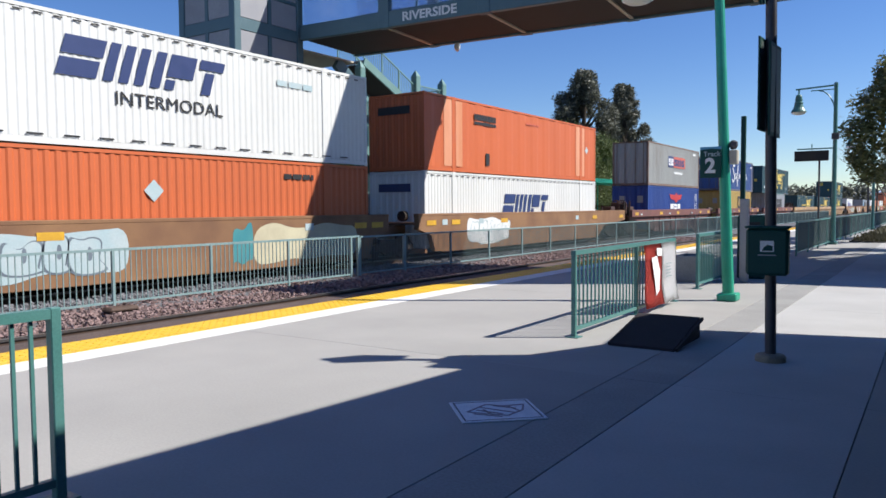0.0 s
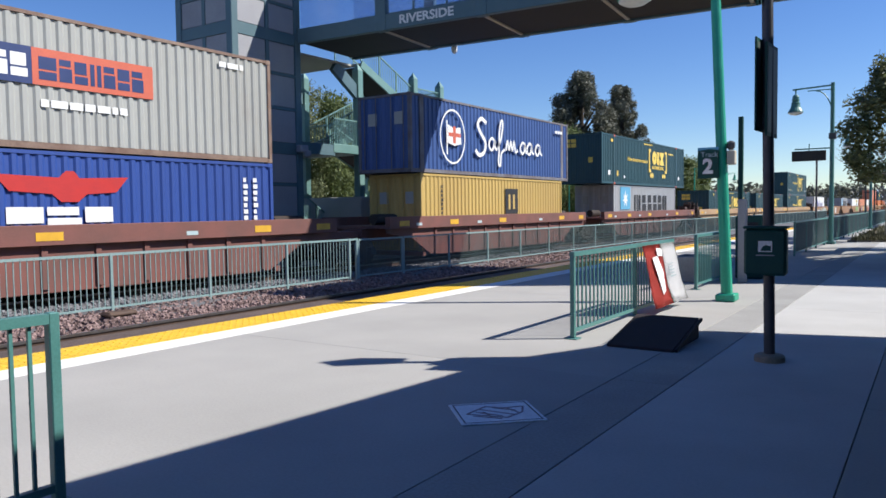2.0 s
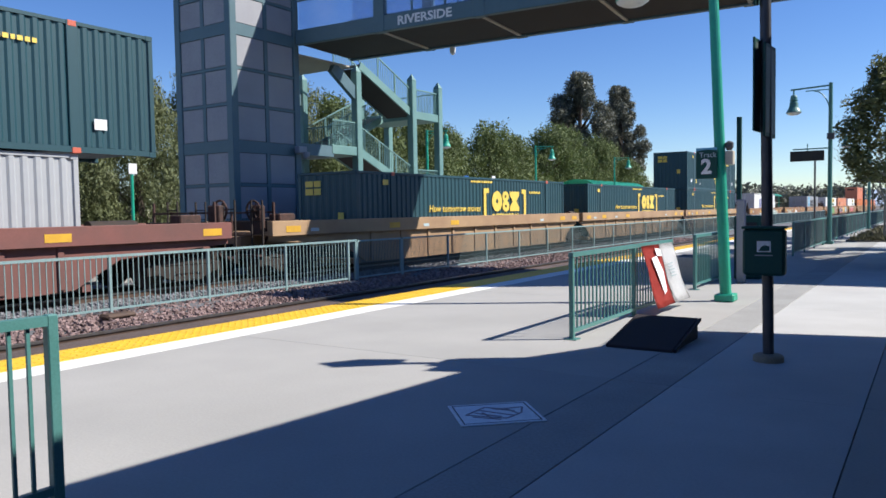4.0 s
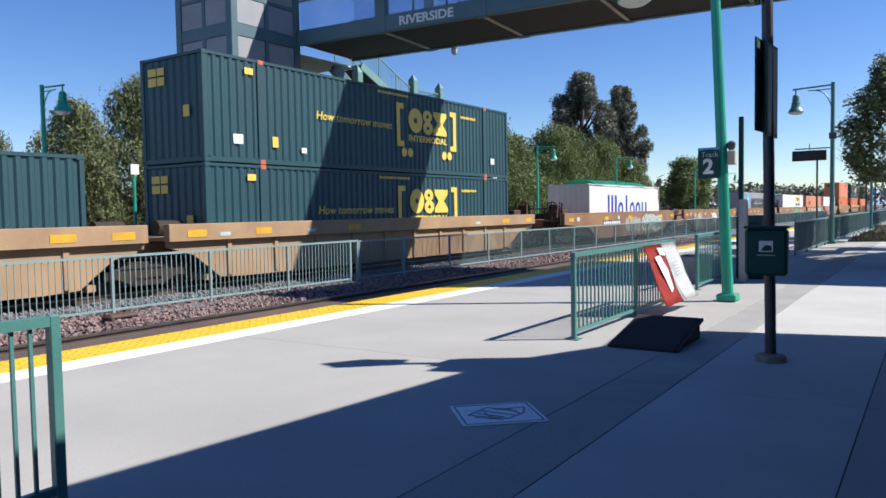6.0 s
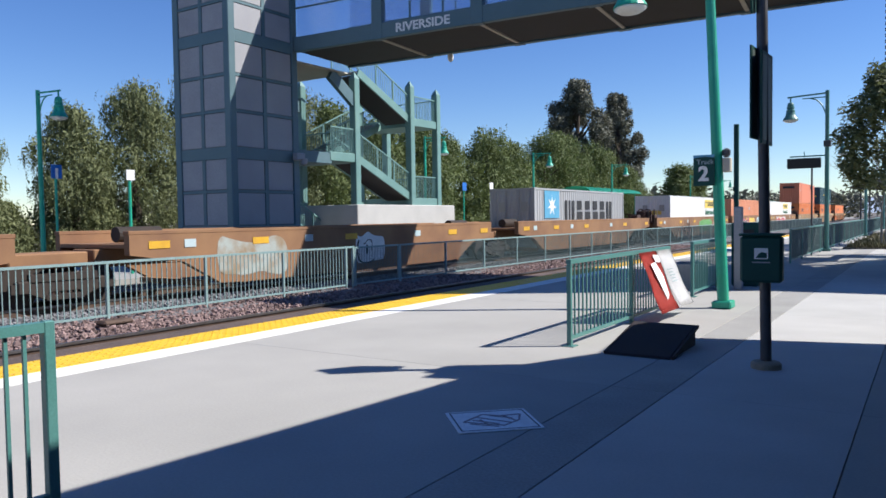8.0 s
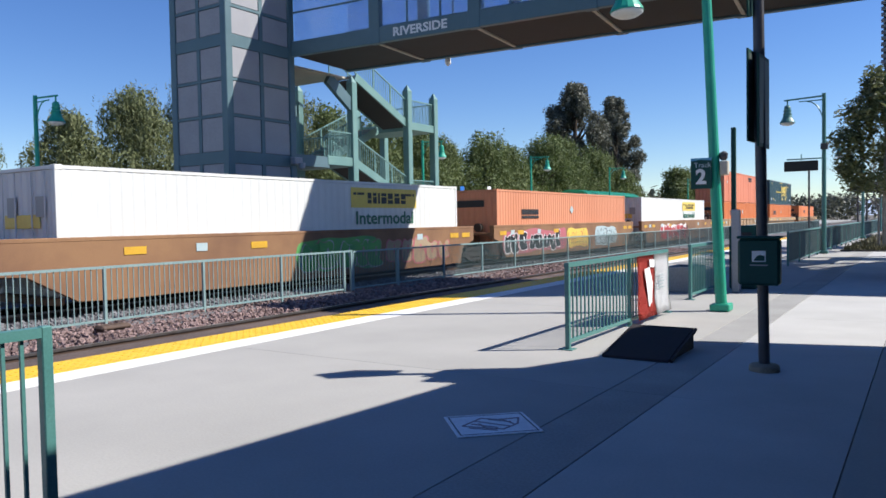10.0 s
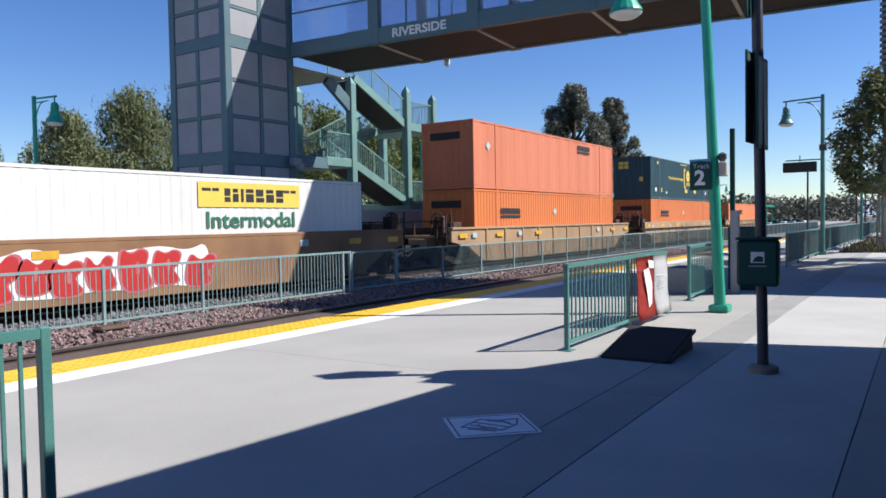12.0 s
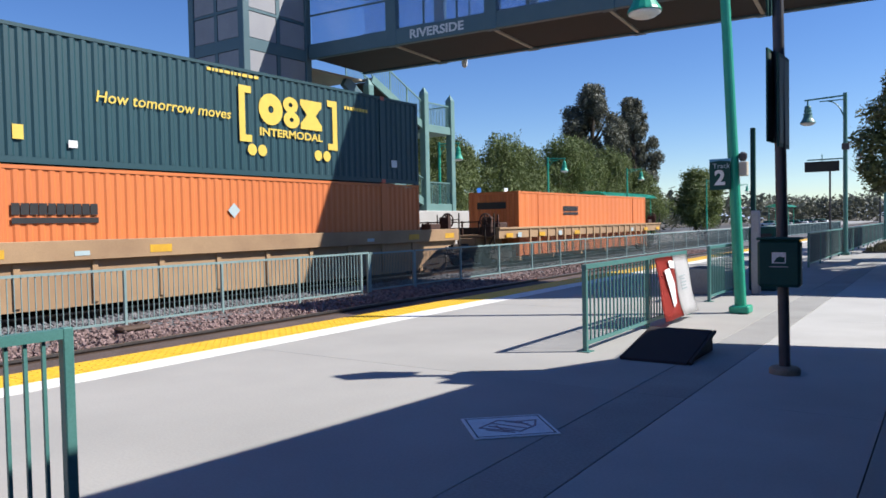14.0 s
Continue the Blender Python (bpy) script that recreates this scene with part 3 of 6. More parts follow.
def corrugated(bm, x, y0, y1, z0, z1, pitch, depth, sign):
    """A wall of upright ribs at x, folded inwards by depth."""
    n = max(1, round((y1 - y0) / pitch))
    p = (y1 - y0) / n
    prof = []
    for i in range(n):
        a = y0 + i * p
        prof += [(a, 0), (a + 0.32 * p, 0), (a + 0.5 * p, depth), (a + 0.82 * p, depth)]
    prof.append((y1, 0))
    lo = [bm.verts.new((x - sign * d, y, z0)) for y, d in prof]
    hi = [bm.verts.new((x - sign * d, y, z1)) for y, d in prof]
    for i in range(len(prof) - 1):
        q = (lo[i], lo[i + 1], hi[i + 1], hi[i])
        bm.faces.new(q if sign > 0 else q[::-1])


def corrugated_end(bm, y, x0, x1, z0, z1, pitch, depth, sign):
    n = max(1, round((x1 - x0) / pitch))
    p = (x1 - x0) / n
    prof = []
    for i in range(n):
        a = x0 + i * p
        prof += [(a, 0), (a + 0.32 * p, 0), (a + 0.5 * p, depth), (a + 0.82 * p, depth)]
    prof.append((x1, 0))
    lo = [bm.verts.new((x, y + sign * d, z0)) for x, d in prof]
    hi = [bm.verts.new((x, y + sign * d, z1)) for x, d in prof]
    for i in range(len(prof) - 1):
        q = (lo[i], lo[i + 1], hi[i + 1], hi[i])
        bm.faces.new(q if sign > 0 else q[::-1])


def container(s, length, z, paint, label, pitch=0.25, depth=0.036, high=2.87, wide=None, doors=False, inset_posts=None, post_paint=None):
    """A shipping container whose front end is s metres up the track at the start; z is its floor."""
    W = wide or (2.59 if length > 14 else 2.44)
    h, L = high, length
    c = thing("shipping_container", label, "container", (TRACK_TRAIN, s, z), "containers of the freight train")
    m = PAINT[paint]
    pm = PAINT[post_paint] if post_paint else m
    x = W / 2
    bm = bmesh.new()
    corrugated(bm, x - 0.012, 0.1, L - 0.1, 0.16, h - 0.1, pitch, depth, 1)
    part("side_wall", bm, m, c)
    bm = bmesh.new()
    quick_box(bm, -x + 0.02, 0.1, 0.16, -x + 0.05, L - 0.1, h - 0.1)
    part("side_wall", bm, m, c)
    bm = bmesh.new()
    corrugated_end(bm, 0.03, -x + 0.1, x - 0.1, 0.16, h - 0.1, 0.3, 0.03, 1)
    part("end_wall", bm, m, c)
    bm = bmesh.new()
    quick_box(bm, -x + 0.1, L - 0.06, 0.16, x - 0.1, L - 0.03, h - 0.1)
    part("end_wall", bm, m, c)
    bm = bmesh.new()
    quick_box(bm, -x + 0.06, 0.06, h - 0.045, x - 0.06, L - 0.06, h - 0.02)
    quick_box(bm, -x + 0.06, 0.06, 0.1, x - 0.06, L - 0.06, 0.15)
    part("roof", bm, m, c)
    for y in (0.0, L - 0.12):
        for sx in (-1, 1):
            bm = bmesh.new()
            box(bm, min(sx * x, sx * (x - 0.14)), y, 0.12, max(sx * x, sx * (x - 0.14)), y + 0.12, h - 0.12, 0.01)
            part("corner_post", bm, pm, c)
    for y in inset_posts or ():
        bm = bmesh.new()
        box(bm, x - 0.05, y - 0.13, 0.1, x + 0.006, y + 0.13, h, 0.01)
        sp = part("stacking_post", bm, pm, c)
        for zz in (0.0, h - 0.13):
            bm = bmesh.new()
            box(bm, x - 0.1, y - 0.1, zz, x + 0.012, y + 0.1, zz + 0.13, 0.01)
            part("lift_casting", bm, MARK["coral"] if paint == "teal" else pm, sp)
    for zz0, zz1 in ((0.0, 0.165), (h - 0.11, h)):
        for sx in (-1, 1):
            bm = bmesh.new()
            quick_box(bm, min(sx * (x - 0.003), sx * (x - 0.06)), 0.18, zz0 + 0.02, max(sx * (x - 0.003), sx * (x - 0.06)), L - 0.18, zz1 - 0.012)
            part("side_rail", bm, pm, c)
        bm = bmesh.new()
        quick_box(bm, -x + 0.17, 0.004, zz0 + 0.02, x - 0.17, 0.06, zz1 - 0.012)
        part("end_rail", bm, pm, c)
    base = None
    for y in (0.09, L - 0.09):
        for sx in (-1, 1):
            for zz in (0.06, h - 0.06):
                mm = pose(sx * (x - 0.085), y, zz)
                if base is None:
                    bm = bmesh.new()
                    box(bm, -0.088, -0.092, -0.062, 0.088, 0.092, 0.062, 0.012)
                    base = part("corner_casting", bm, pm, c)
                    base.matrix_basis = mm
                else:
                    share("corner_casting", base, c, mm)
    if doors:
        for sx in (-0.9, -0.35, 0.35, 0.9):
            bm = bmesh.new()
            rod(bm, (sx, -0.012, 0.14), (sx, -0.012, h - 0.12), 0.02, seg=8)
            part("lock_rod", bm, pm, c)
        for sx in (-0.72, 0.5):
            bm = bmesh.new()
            quick_box(bm, sx, -0.004, 1.75, sx + 0.4, 0.012, 2.2)
            part("door_plate", bm, PAINT["grey"], c)
    moving.append((c, s, z))
    return c


def sheet(bm, y0, z0, y1, z1, x, lean=0.0):
    """A thin painted patch on the side that faces the platform."""
    v = []
    for xx in (x, x + 0.004):
        v += [bm.verts.new((xx, y + lean * (zz - z0), zz)) for y, zz in ((y0, z0), (y1, z0), (y1, z1), (y0, z1))]
    for f in ((4, 5, 6, 7), (0, 1, 5, 4), (1, 2, 6, 5), (2, 3, 7, 6), (3, 0, 4, 7)):
        bm.faces.new([v[i] for i in f])


def patch(bm, pts, x):
    bm.faces.new([bm.verts.new((x + 0.004, y, z)) for y, z in pts])


def blocks(name, c, x, y, z, widths, h, colour, gap=0.12, lean=0.0, notch=True):
    """A plain mark: a row of solid shapes with notches, each as wide as given."""
    bm = bmesh.new()
    for i, w in enumerate(widths):
        if notch and w > 0.15:
            cut, slit = z + h * (0.62 if i % 2 else 0.36), 0.09 * h
            sheet(bm, y, z, y + w, cut, x, lean)
            sheet(bm, y + lean * (cut + slit - z), cut + slit, y + w * (0.92 if i % 3 else 1.0) + lean * (cut + slit - z), z + h, x, lean)
        else:
            sheet(bm, y, z, y + w, z + h, x, lean)
        y += w + gap
    return part(name, bm, MARK[colour], c)


def bars(name, c, x, y, z, length, h, colour, n=6, gap=0.05):
    bm = bmesh.new()
    r = random.Random(int(y * 97 + z * 31))
    a, end = y, y + length
    if h > 2 * length:
        k = int(h / 0.16)
        for i in range(k):
            sheet(bm, y, z + i * h / k, y + length * r.uniform(0.6, 1.0), z + (i + 0.68) * h / k, x)
        return tagged(part(name, bm, MARK[colour], c), kind="stuff")
    while a < end - 0.08:
        w = min(r.uniform(0.5, 1.6) * length / n, end - a)
        sheet(bm, a, z, a + w, z + h, x)
        a += w + gap
    return tagged(part(name, bm, MARK[colour], c), kind="stuff")


def plain_panel(name, c, x, y0, z0, y1, z1, colour, lean=0.0):
    bm = bmesh.new()
    sheet(bm, y0, z0, y1, z1, x, lean)
    return part(name, bm, MARK[colour], c)


X53, X40 = 1.30, 1.225


def dashes(c, x, length, z, step=0.42):
    """A row of small dark slots along a rail."""
    bm = bmesh.new()
    for i in range(int(length / step) - 1):
        y = 0.4 + i * step
        sheet(bm, y, z, y + step * 0.45, z + 0.035, x)
    tagged(part("slots", bm, MARK["black"], c), kind="stuff")


POSTS = (1.98, 14.17)
LOW, UP = 0.12, 3.0


def lozenge(c, x, y, z, r=0.27):
    bm = bmesh.new()
    patch(bm, [(y - r, z), (y, z - r), (y + r, z), (y, z + r)], x)
    part("hazard_diamond", bm, MARK["aqua"], c)


def slant_mark(c, x, y, z, h):
    k = 0.30
    for y0, w, z0, z1 in ((0.0, 1.05, 0.0, 0.44), (0.0, 1.1, 0.54, 1.0), (1.22, 0.28, 0.0, 1.0), (1.66, 0.28, 0.0, 1.0), (2.1, 0.28, 0.0, 1.0), (2.58, 0.3, 0.0, 1.0), (3.02, 0.85, 0.36, 1.0), (3.02, 0.3, 0.0, 0.28), (4.0, 0.85, 0.72, 1.0), (4.24, 0.32, 0.0, 0.64)):
        bm = bmesh.new()
        sheet(bm, y + (y0 + k * z0) * h, z + z0 * h, y + (y0 + w + k * z0) * h, z + z1 * h, x + 0.0006 * int(y0 * 10 % 7), k)
        part("logo_bar", bm, MARK["navy"], c)


def rail_mark(c, x, y, z, big=True):
    """Yellow brackets round three solid shapes, with pairs of dots under them."""
    for (a, b) in ((y, 1), (y + 3.8, -1)):
        bm = bmesh.new()
        sheet(bm, min(a, a + 0.2 * b), z, max(a, a + 0.2 * b), z + 1.5, x)
        sheet(bm, min(a, a + 0.42 * b), z + 1.31, max(a, a + 0.42 * b), z + 1.5, x + 0.001)
        sheet(bm, min(a, a + 0.42 * b), z, max(a, a + 0.42 * b), z + 0.19, x + 0.001)
        part("bracket", bm, MARK["yellow"], c)
    bm = bmesh.new()
    ring_shape(bm, y + 1.12, z + 0.96, 0.44, 0.1, x)
    part("logo", bm, MARK["yellow"], c)
    bm = bmesh.new()
    ring_shape(bm, y + 1.87, z + 1.17, 0.29, 0.08, x, 0.78)
    ring_shape(bm, y + 1.9, z + 0.75, 0.31, 0.08, x + 0.001, 0.78)
    part("logo", bm, MARK["yellow"], c)
    bm = bmesh.new()
    patch(bm, [(y + 2.25 + p, z + 0.53 + q) for p, q in ((0, 0), (0.88, 0), (0.88, 0.16), (0.62, 0.43), (0.88, 0.7), (0.88, 0.86), (0, 0.86), (0, 0.7), (0.26, 0.43), (0, 0.16))], x + 0.002)
    part("logo", bm, MARK["yellow"], c)
    lettering("caption", "INTERMODAL", 0.30, (x + 0.002, y + 0.68, z + 0.22), SIDE_ON, MARK["yellow"], c, width=2.45, bold=0.008)
    if big:
        for a in (0.42, 0.78, 2.95, 3.32):
            bm = bmesh.new()
            patch(bm, [(y + a + 0.16 * math.cos(i * math.pi / 7), z - 0.2 + 0.16 * math.sin(i * math.pi / 7)) for i in range(14)], x)
            part("dot", bm, MARK["yellow"], c)
    lettering("slogan", "How tomorrow moves", 0.36, (x + 0.002, y - 4.02, z + 0.55), SIDE_ON, MARK["yellow"], c, width=3.72, bold=0.004, slant=0.15)
    bars("number", c, x, y + 4.15, z + 1.32, 1.1, 0.1, "yellow", 9, 0.04)
    bars("number", c, x, y - 1.0, z + 1.72, 1.7, 0.08, "yellow", 14, 0.04)
    for a, b, w, h, colour in ((0.95, 0.52, 0.34, 0.26, "white"), (2.35, 0.5, 0.22, 0.3, "yellow"), (1.4, 2.42, 0.3, 0.18, "yellow"), (3.5, 0.4, 0.2, 0.16, "white"), (14.6, 0.55, 0.3, 0.24, "white")):
        plain_panel("placard", c, x, a, b, a + w, b + h, colour)


def truck_mark(c, x, y, z, w=1.35):
    """A dark line of solid shapes over a dark bar."""
    blocks("logo", c, x, y, z, [w / 11] * 10, 0.24, "black", w / 110, notch=False)
    plain_panel("underline", c, x, y, z - 0.18, y + w, z - 0.06, "black")


def add_end_mark(c, colour="black", z=2.2):
    spots = [(-0.95, 0.35, 0.0, 0.22), (-0.95, 0.35, 0.27, 0.2), (-0.55, 0.3, 0.0, 0.22), (-0.55, 0.3, 0.27, 0.2), (0.5, 0.25, -0.9, 0.3)] if colour == "yellow" and z > 2 else [(-0.85, 1.5, 0.0, 0.3)]
    for x0, w, dz, h in spots:
        bm = bmesh.new()
        quick_box(bm, x0, -0.002, z - 0.1 + dz, x0 + w, 0.006, z - 0.1 + dz + h)
        part("end_mark", bm, MARK[colour], c)


def ring_shape(bm, y, z, r, hole, x, tall=1.0):
    n = 20
    for i in range(n):
        a0, a1 = 2 * math.pi * i / n, 2 * math.pi * (i + 1) / n
        patch(bm, [(y + q * math.cos(a), z + q * tall * math.sin(a)) for q, a in ((hole, a0), (r, a0), (r, a1), (hole, a1))], x)


# white and orange pair at the head
c = container(2.73, 16.15, UP, "white", "white corrugated container with a slanting dark blue mark", 0.2, 0.013, inset_posts=POSTS)
slant_mark(c, X53, 5.84, 1.52, 0.88)
dashes(c, X53 + 0.001, 16.1, 2.70)
dashes(c, X53 + 0.001, 16.1, 0.20, 0.8)
lettering("caption", "INTERMODAL", 0.44, (X53 + 0.002, 7.2, 1.02), SIDE_ON, MARK["black"], c, width=3.02)
bars("number", c, X53, 12.2, 2.1, 1.4, 0.16, "aqua", 4)
c = container(2.73, 16.15, LOW, "orange", "orange corrugated container under a white one", 0.25, 0.022, inset_posts=POSTS)
lozenge(c, X53, 8.15, 1.95)
bars("number", c, X53, 12.4, 2.35, 1.2, 0.15, "black", 5)
# orange over white
c = container(22.11, 16.15, UP, "orange", "orange container with a small dark mark", 1.25, 0.02, inset_posts=POSTS)
truck_mark(c, X53, 3.5, 2.15, 1.75)
bars("number", c, X53, 4.4, 0.35, 0.3, 0.5, "black", 1)
lozenge(c, X53, 14.9, 1.6, 0.2)
for a, b in ((2.13, 2.6), (1.3, 1.84), (13.55, 14.02), (14.32, 14.62)):
    bm = bmesh.new()
    sheet(bm, a, 0.22, b, 2.74, X53 - 0.008)
    part("faded_band", bm, PAINT["peach"], c, "sun-faded peach band beside the stacking post")
bars("number", c, X53, 8.0, 2.35, 1.3, 0.07, "coral", 6)
add_end_mark(c)
c = container(22.11, 16.15, LOW, "white", "white corrugated container with a slanting dark blue mark, in the well", 0.2, 0.016, inset_posts=POSTS)
slant_mark(c, X53, 5.78, 1.2, 0.88)
dashes(c, X53 + 0.001, 16.1, 2.70)
add_end_mark(c, "navy")
# grey over blue
c = container(47.34, 12.1, UP, "grey", "weathered grey corrugated container with rust streaks", 0.27, doors=True, post_paint="rusty")
plain_panel("logo_field", c, X40, 4.2, 1.35, 5.44, 2.12, "navy")
blocks("logo", c, X40 + 0.005, 4.33, 1.48, [0.32, 0.24, 0.34], 0.48, "white", 0.06)
plain_panel("logo_field", c, X40, 5.444, 1.35, 8.3, 2.12, "coral")
blocks("logo", c, X40 + 0.005, 5.58, 1.47, [0.38, 0.28, 0.3, 0.1, 0.1, 0.28, 0.3, 0.3], 0.48, "navy", 0.06)
bars("number", c, X40, 5.6, 0.9, 2.0, 0.16, "white", 8)
bars("number", c, X40, 10.3, 2.45, 0.9, 0.14, "white", 4)
c = container(47.34, 12.1, LOW, "blue", "bright blue corrugated container with a red bird mark, in the well", 0.27, doors=True)
bm = bmesh.new()
patch(bm, [(4.57, 2.35), (5.91, 2.3), (6.07, 2.45), (6.26, 2.45), (6.38, 2.3), (7.56, 2.35), (7.25, 2.0), (6.54, 1.95), (6.34, 1.78), (5.95, 1.78), (5.75, 1.95), (4.88, 2.0)], X40)
part("bird_mark", bm, MARK["red"], c)
blocks("logo", c, X40, 4.8, 1.05, [0.76, 0.76, 0.72], 0.62, "white", 0.08)
bars("number", c, X40, 11.0, 1.3, 0.16, 1.2, "white", 1)
bars("number", c, X40, 11.35, 1.3, 0.16, 1.2, "white", 1)
# violet blue over yellow
c = container(66.1, 13.55, UP, "navy", "violet-blue corrugated container with white script and a round flag mark", 0.27, inset_posts=(0.7, 12.85), doors=True, post_paint="oldgrey")
bm = bmesh.new()
for i in range(28):
    a0, a1 = 2 * math.pi * i / 28, 2 * math.pi * (i + 1) / 28
    patch(bm, [(2.67 + r * 0.85 * math.cos(a), 1.45 + r * math.sin(a)) for r, a in ((0.98, a0), (1.06, a0), (1.06, a1), (0.98, a1))], X53 - 0.005)
part("ring", bm, MARK["white"], c)
bm = bmesh.new()
sheet(bm, 2.22, 0.75, 2.3, 2.05, X53 - 0.005)
patch(bm, [(2.32, 1.2), (2.77, 1.1), (3.27, 1.2), (3.22, 1.85), (2.77, 1.78), (2.32, 1.9)], X53 - 0.005)
part("flag", bm, MARK["white"], c)
bm = bmesh.new()
sheet(bm, 2.37, 1.45, 3.22, 1.6, X53)
sheet(bm, 2.67, 1.2, 2.87, 1.85, X53 + 0.001)
part("flag_cross", bm, MARK["coral"], c)


def script(name, c, pts, w, x, colour):
    """A brush stroke along a smooth line through the points."""
    P = [Vector((p[0] - 0.7, p[1])) for p in pts]
    pp = []
    for i in range(len(P) - 1):
        a, b, cc, d = P[max(i - 1, 0)], P[i], P[i + 1], P[min(i + 2, len(P) - 1)]
        for k in range(5):
            t = k / 5
            pp.append(0.5 * ((2 * b) + (cc - a) * t + (2 * a - 5 * b + 4 * cc - d) * t * t + (3 * b - a - 3 * cc + d) * t ** 3))
    pp.append(P[-1])
    bm = bmesh.new()
    row = []
    for i, q in enumerate(pp):
        d = (pp[min(i + 1, len(pp) - 1)] - pp[max(i - 1, 0)]).normalized()
        nrm = Vector((-d.y, d.x)) * w / 2
        row.append((bm.verts.new((x, q.x + nrm.x, q.y + nrm.y)), bm.verts.new((x, q.x - nrm.x, q.y - nrm.y))))
    for (a, b), (e, f) in zip(row, row[1:]):
        bm.faces.new((a, b, f, e))
    bmesh.ops.recalc_face_normals(bm, faces=bm.faces[:])
    return part(name, bm, MARK[colour], c)


script("script_mark", c, [(5.95, 2.2), (5.55, 2.35), (5.25, 2.1), (5.5, 1.75), (5.85, 1.4), (5.75, 1.0), (5.35, 0.85), (5.05, 1.05)], 0.17, X53 - 0.003, "white")
for y in (6.3, 9.1, 9.75, 10.6):
    script("script_mark", c, [(y + 0.3, 1.55), (y + 0.05, 1.6), (y - 0.15, 1.35), (y, 1.12), (y + 0.2, 1.2), (y + 0.33, 1.55), (y + 0.35, 1.25), (y + 0.55, 1.15)], 0.12, X53 - 0.003, "white")
script("script_mark", c, [(6.9, 1.2), (7.2, 1.7), (7.35, 2.3), (7.2, 2.4), (7.05, 1.9), (7.0, 1.1), (6.95, 0.6), (7.1, 0.5), (7.2, 1.0), (7.5, 1.2)], 0.12, X53 - 0.003, "white")
script("script_mark", c, [(7.6, 1.15), (7.75, 1.6), (7.9, 1.2), (8.05, 1.6), (8.2, 1.2), (8.35, 1.6), (8.5, 1.15), (8.7, 1.25)], 0.12, X53 - 0.003, "white")
bars("number", c, X53, 11.9, 2.3, 0.8, 0.13, "white", 3)
c = container(66.7, 12.19, LOW, "ochre", "faded yellow corrugated container in the well", 0.27, doors=True)
plain_panel("logo_field", c, X40, 6.35, 1.3, 7.5, 2.4, "black")
for y0 in (6.62, 7.03):
    bm = bmesh.new()
    sheet(bm, y0, 1.5, y0 + 0.17, 2.15, X40 + 0.006)
    part("logo_slot", bm, PAINT["ochre"], c)
bars("number", c, X40, 1.3, 1.0, 0.16, 1.5, "black", 1)
# dark teal over pale grey
c = container(84.09, 16.15, UP, "teal", "dark teal container with yellow brackets and lettering", 0.27, inset_posts=POSTS)
rail_mark(c, X53, 8.15, 0.92)
add_end_mark(c, "yellow")
c = container(86.14, 12.19, LOW, "palegrey", "pale grey corrugated container with a blue star mark, in the well", 0.27, doors=True)


def star_mark(c, y):
    plain_panel("star_field", c, X40, y, 1.4, y + 1.7, 2.75, "sky")
    bm = bmesh.new()
    patch(bm, [(y + 0.85 + (0.52 if i % 2 == 0 else 0.2) * math.sin(i * math.pi / 7), 2.02 + (0.52 if i % 2 == 0 else 0.2) * math.cos(i * math.pi / 7)) for i in range(14)][::-1], X40 + 0.004)
    part("star", bm, MARK["white"], c)
    for k, (y0, w) in enumerate(((2.4, 0.28), (2.9, 0.2), (3.35, 0.28), (3.95, 0.75), (5.05, 0.75), (6.15, 0.75), (7.2, 0.75), (8.25, 0.28), (8.65, 0.4))):
        bm = bmesh.new()
        sheet(bm, y + y0, 1.3, y + y0 + w, 1.3 + (0.42 if w > 0.5 else 1.0), X40)
        if w > 0.5:
            sheet(bm, y + y0, 1.82, y + y0 + w * 0.85, 2.3, X40)
        part("logo_bar", bm, MARK["black"], c)


star_mark(c, 1.07)
# single dark teal ones, then a pair
for s in (107.6, 126.85, 146.18):
    c = container(s, 16.1, LOW, "teal", "dark teal container with yellow brackets, low in the well", 0.27, inset_posts=POSTS)
    rail_mark(c, X53, 8.15, 0.92, big=False)
    add_end_mark(c, "yellow")
c = container(146.18, 16.1, UP, "teal", "dark teal container with yellow brackets and lettering", 0.27, inset_posts=POSTS)
rail_mark(c, X53, 8.15, 0.92)
add_end_mark(c, "yellow")
# white, then pale grey with a star
c = container(171.5, 12.16, LOW, "white", "white container with a broad blue mark", 0.3, 0.008, doors=False)
dashes(c, X40 + 0.001, 12.1, 2.74, 0.3)
for a, b, z0, z1 in ((0.0, 0.55, 2.79, 2.84), (0.7, 2.1, 2.8, 2.835), (0.0, 0.07, 1.2, 2.79), (4.2, 4.9, 2.81, 2.835), (7.4, 9.2, 2.81, 2.835), (11.2, 12.1, 2.795, 2.84), (11.98, 12.1, 1.9, 2.79)):
    bm = bmesh.new()
    sheet(bm, a, z0, b, z1, X40 + 0.002)
    part("rust_stain", bm, PAINT["rusty"], c, "brown rust along the edge")
for y0, w, h0 in ((2.8, 0.24, 1.2), (3.37, 0.24, 1.2), (3.94, 0.24, 1.2), (5.75, 0.22, 1.2), (8.65, 0.2, 0.8), (9.33, 0.2, 0.8)):
    bm = bmesh.new()
    sheet(bm, y0, 1.08, y0 + w, 1.08 + h0, X40)
    part("logo_bar", bm, MARK["blue"], c)
for y0 in (4.85, 6.85, 7.9):
    bm = bmesh.new()
    ring_shape(bm, y0, 1.47, 0.41, 0.23, X40, 1.0)
    part("logo_ring", bm, MARK["blue"], c)
c = container(210.0, 12.15, LOW, "palegrey", "pale grey corrugated container with a blue star mark", 0.27, doors=True)
star_mark(c, 1.07)


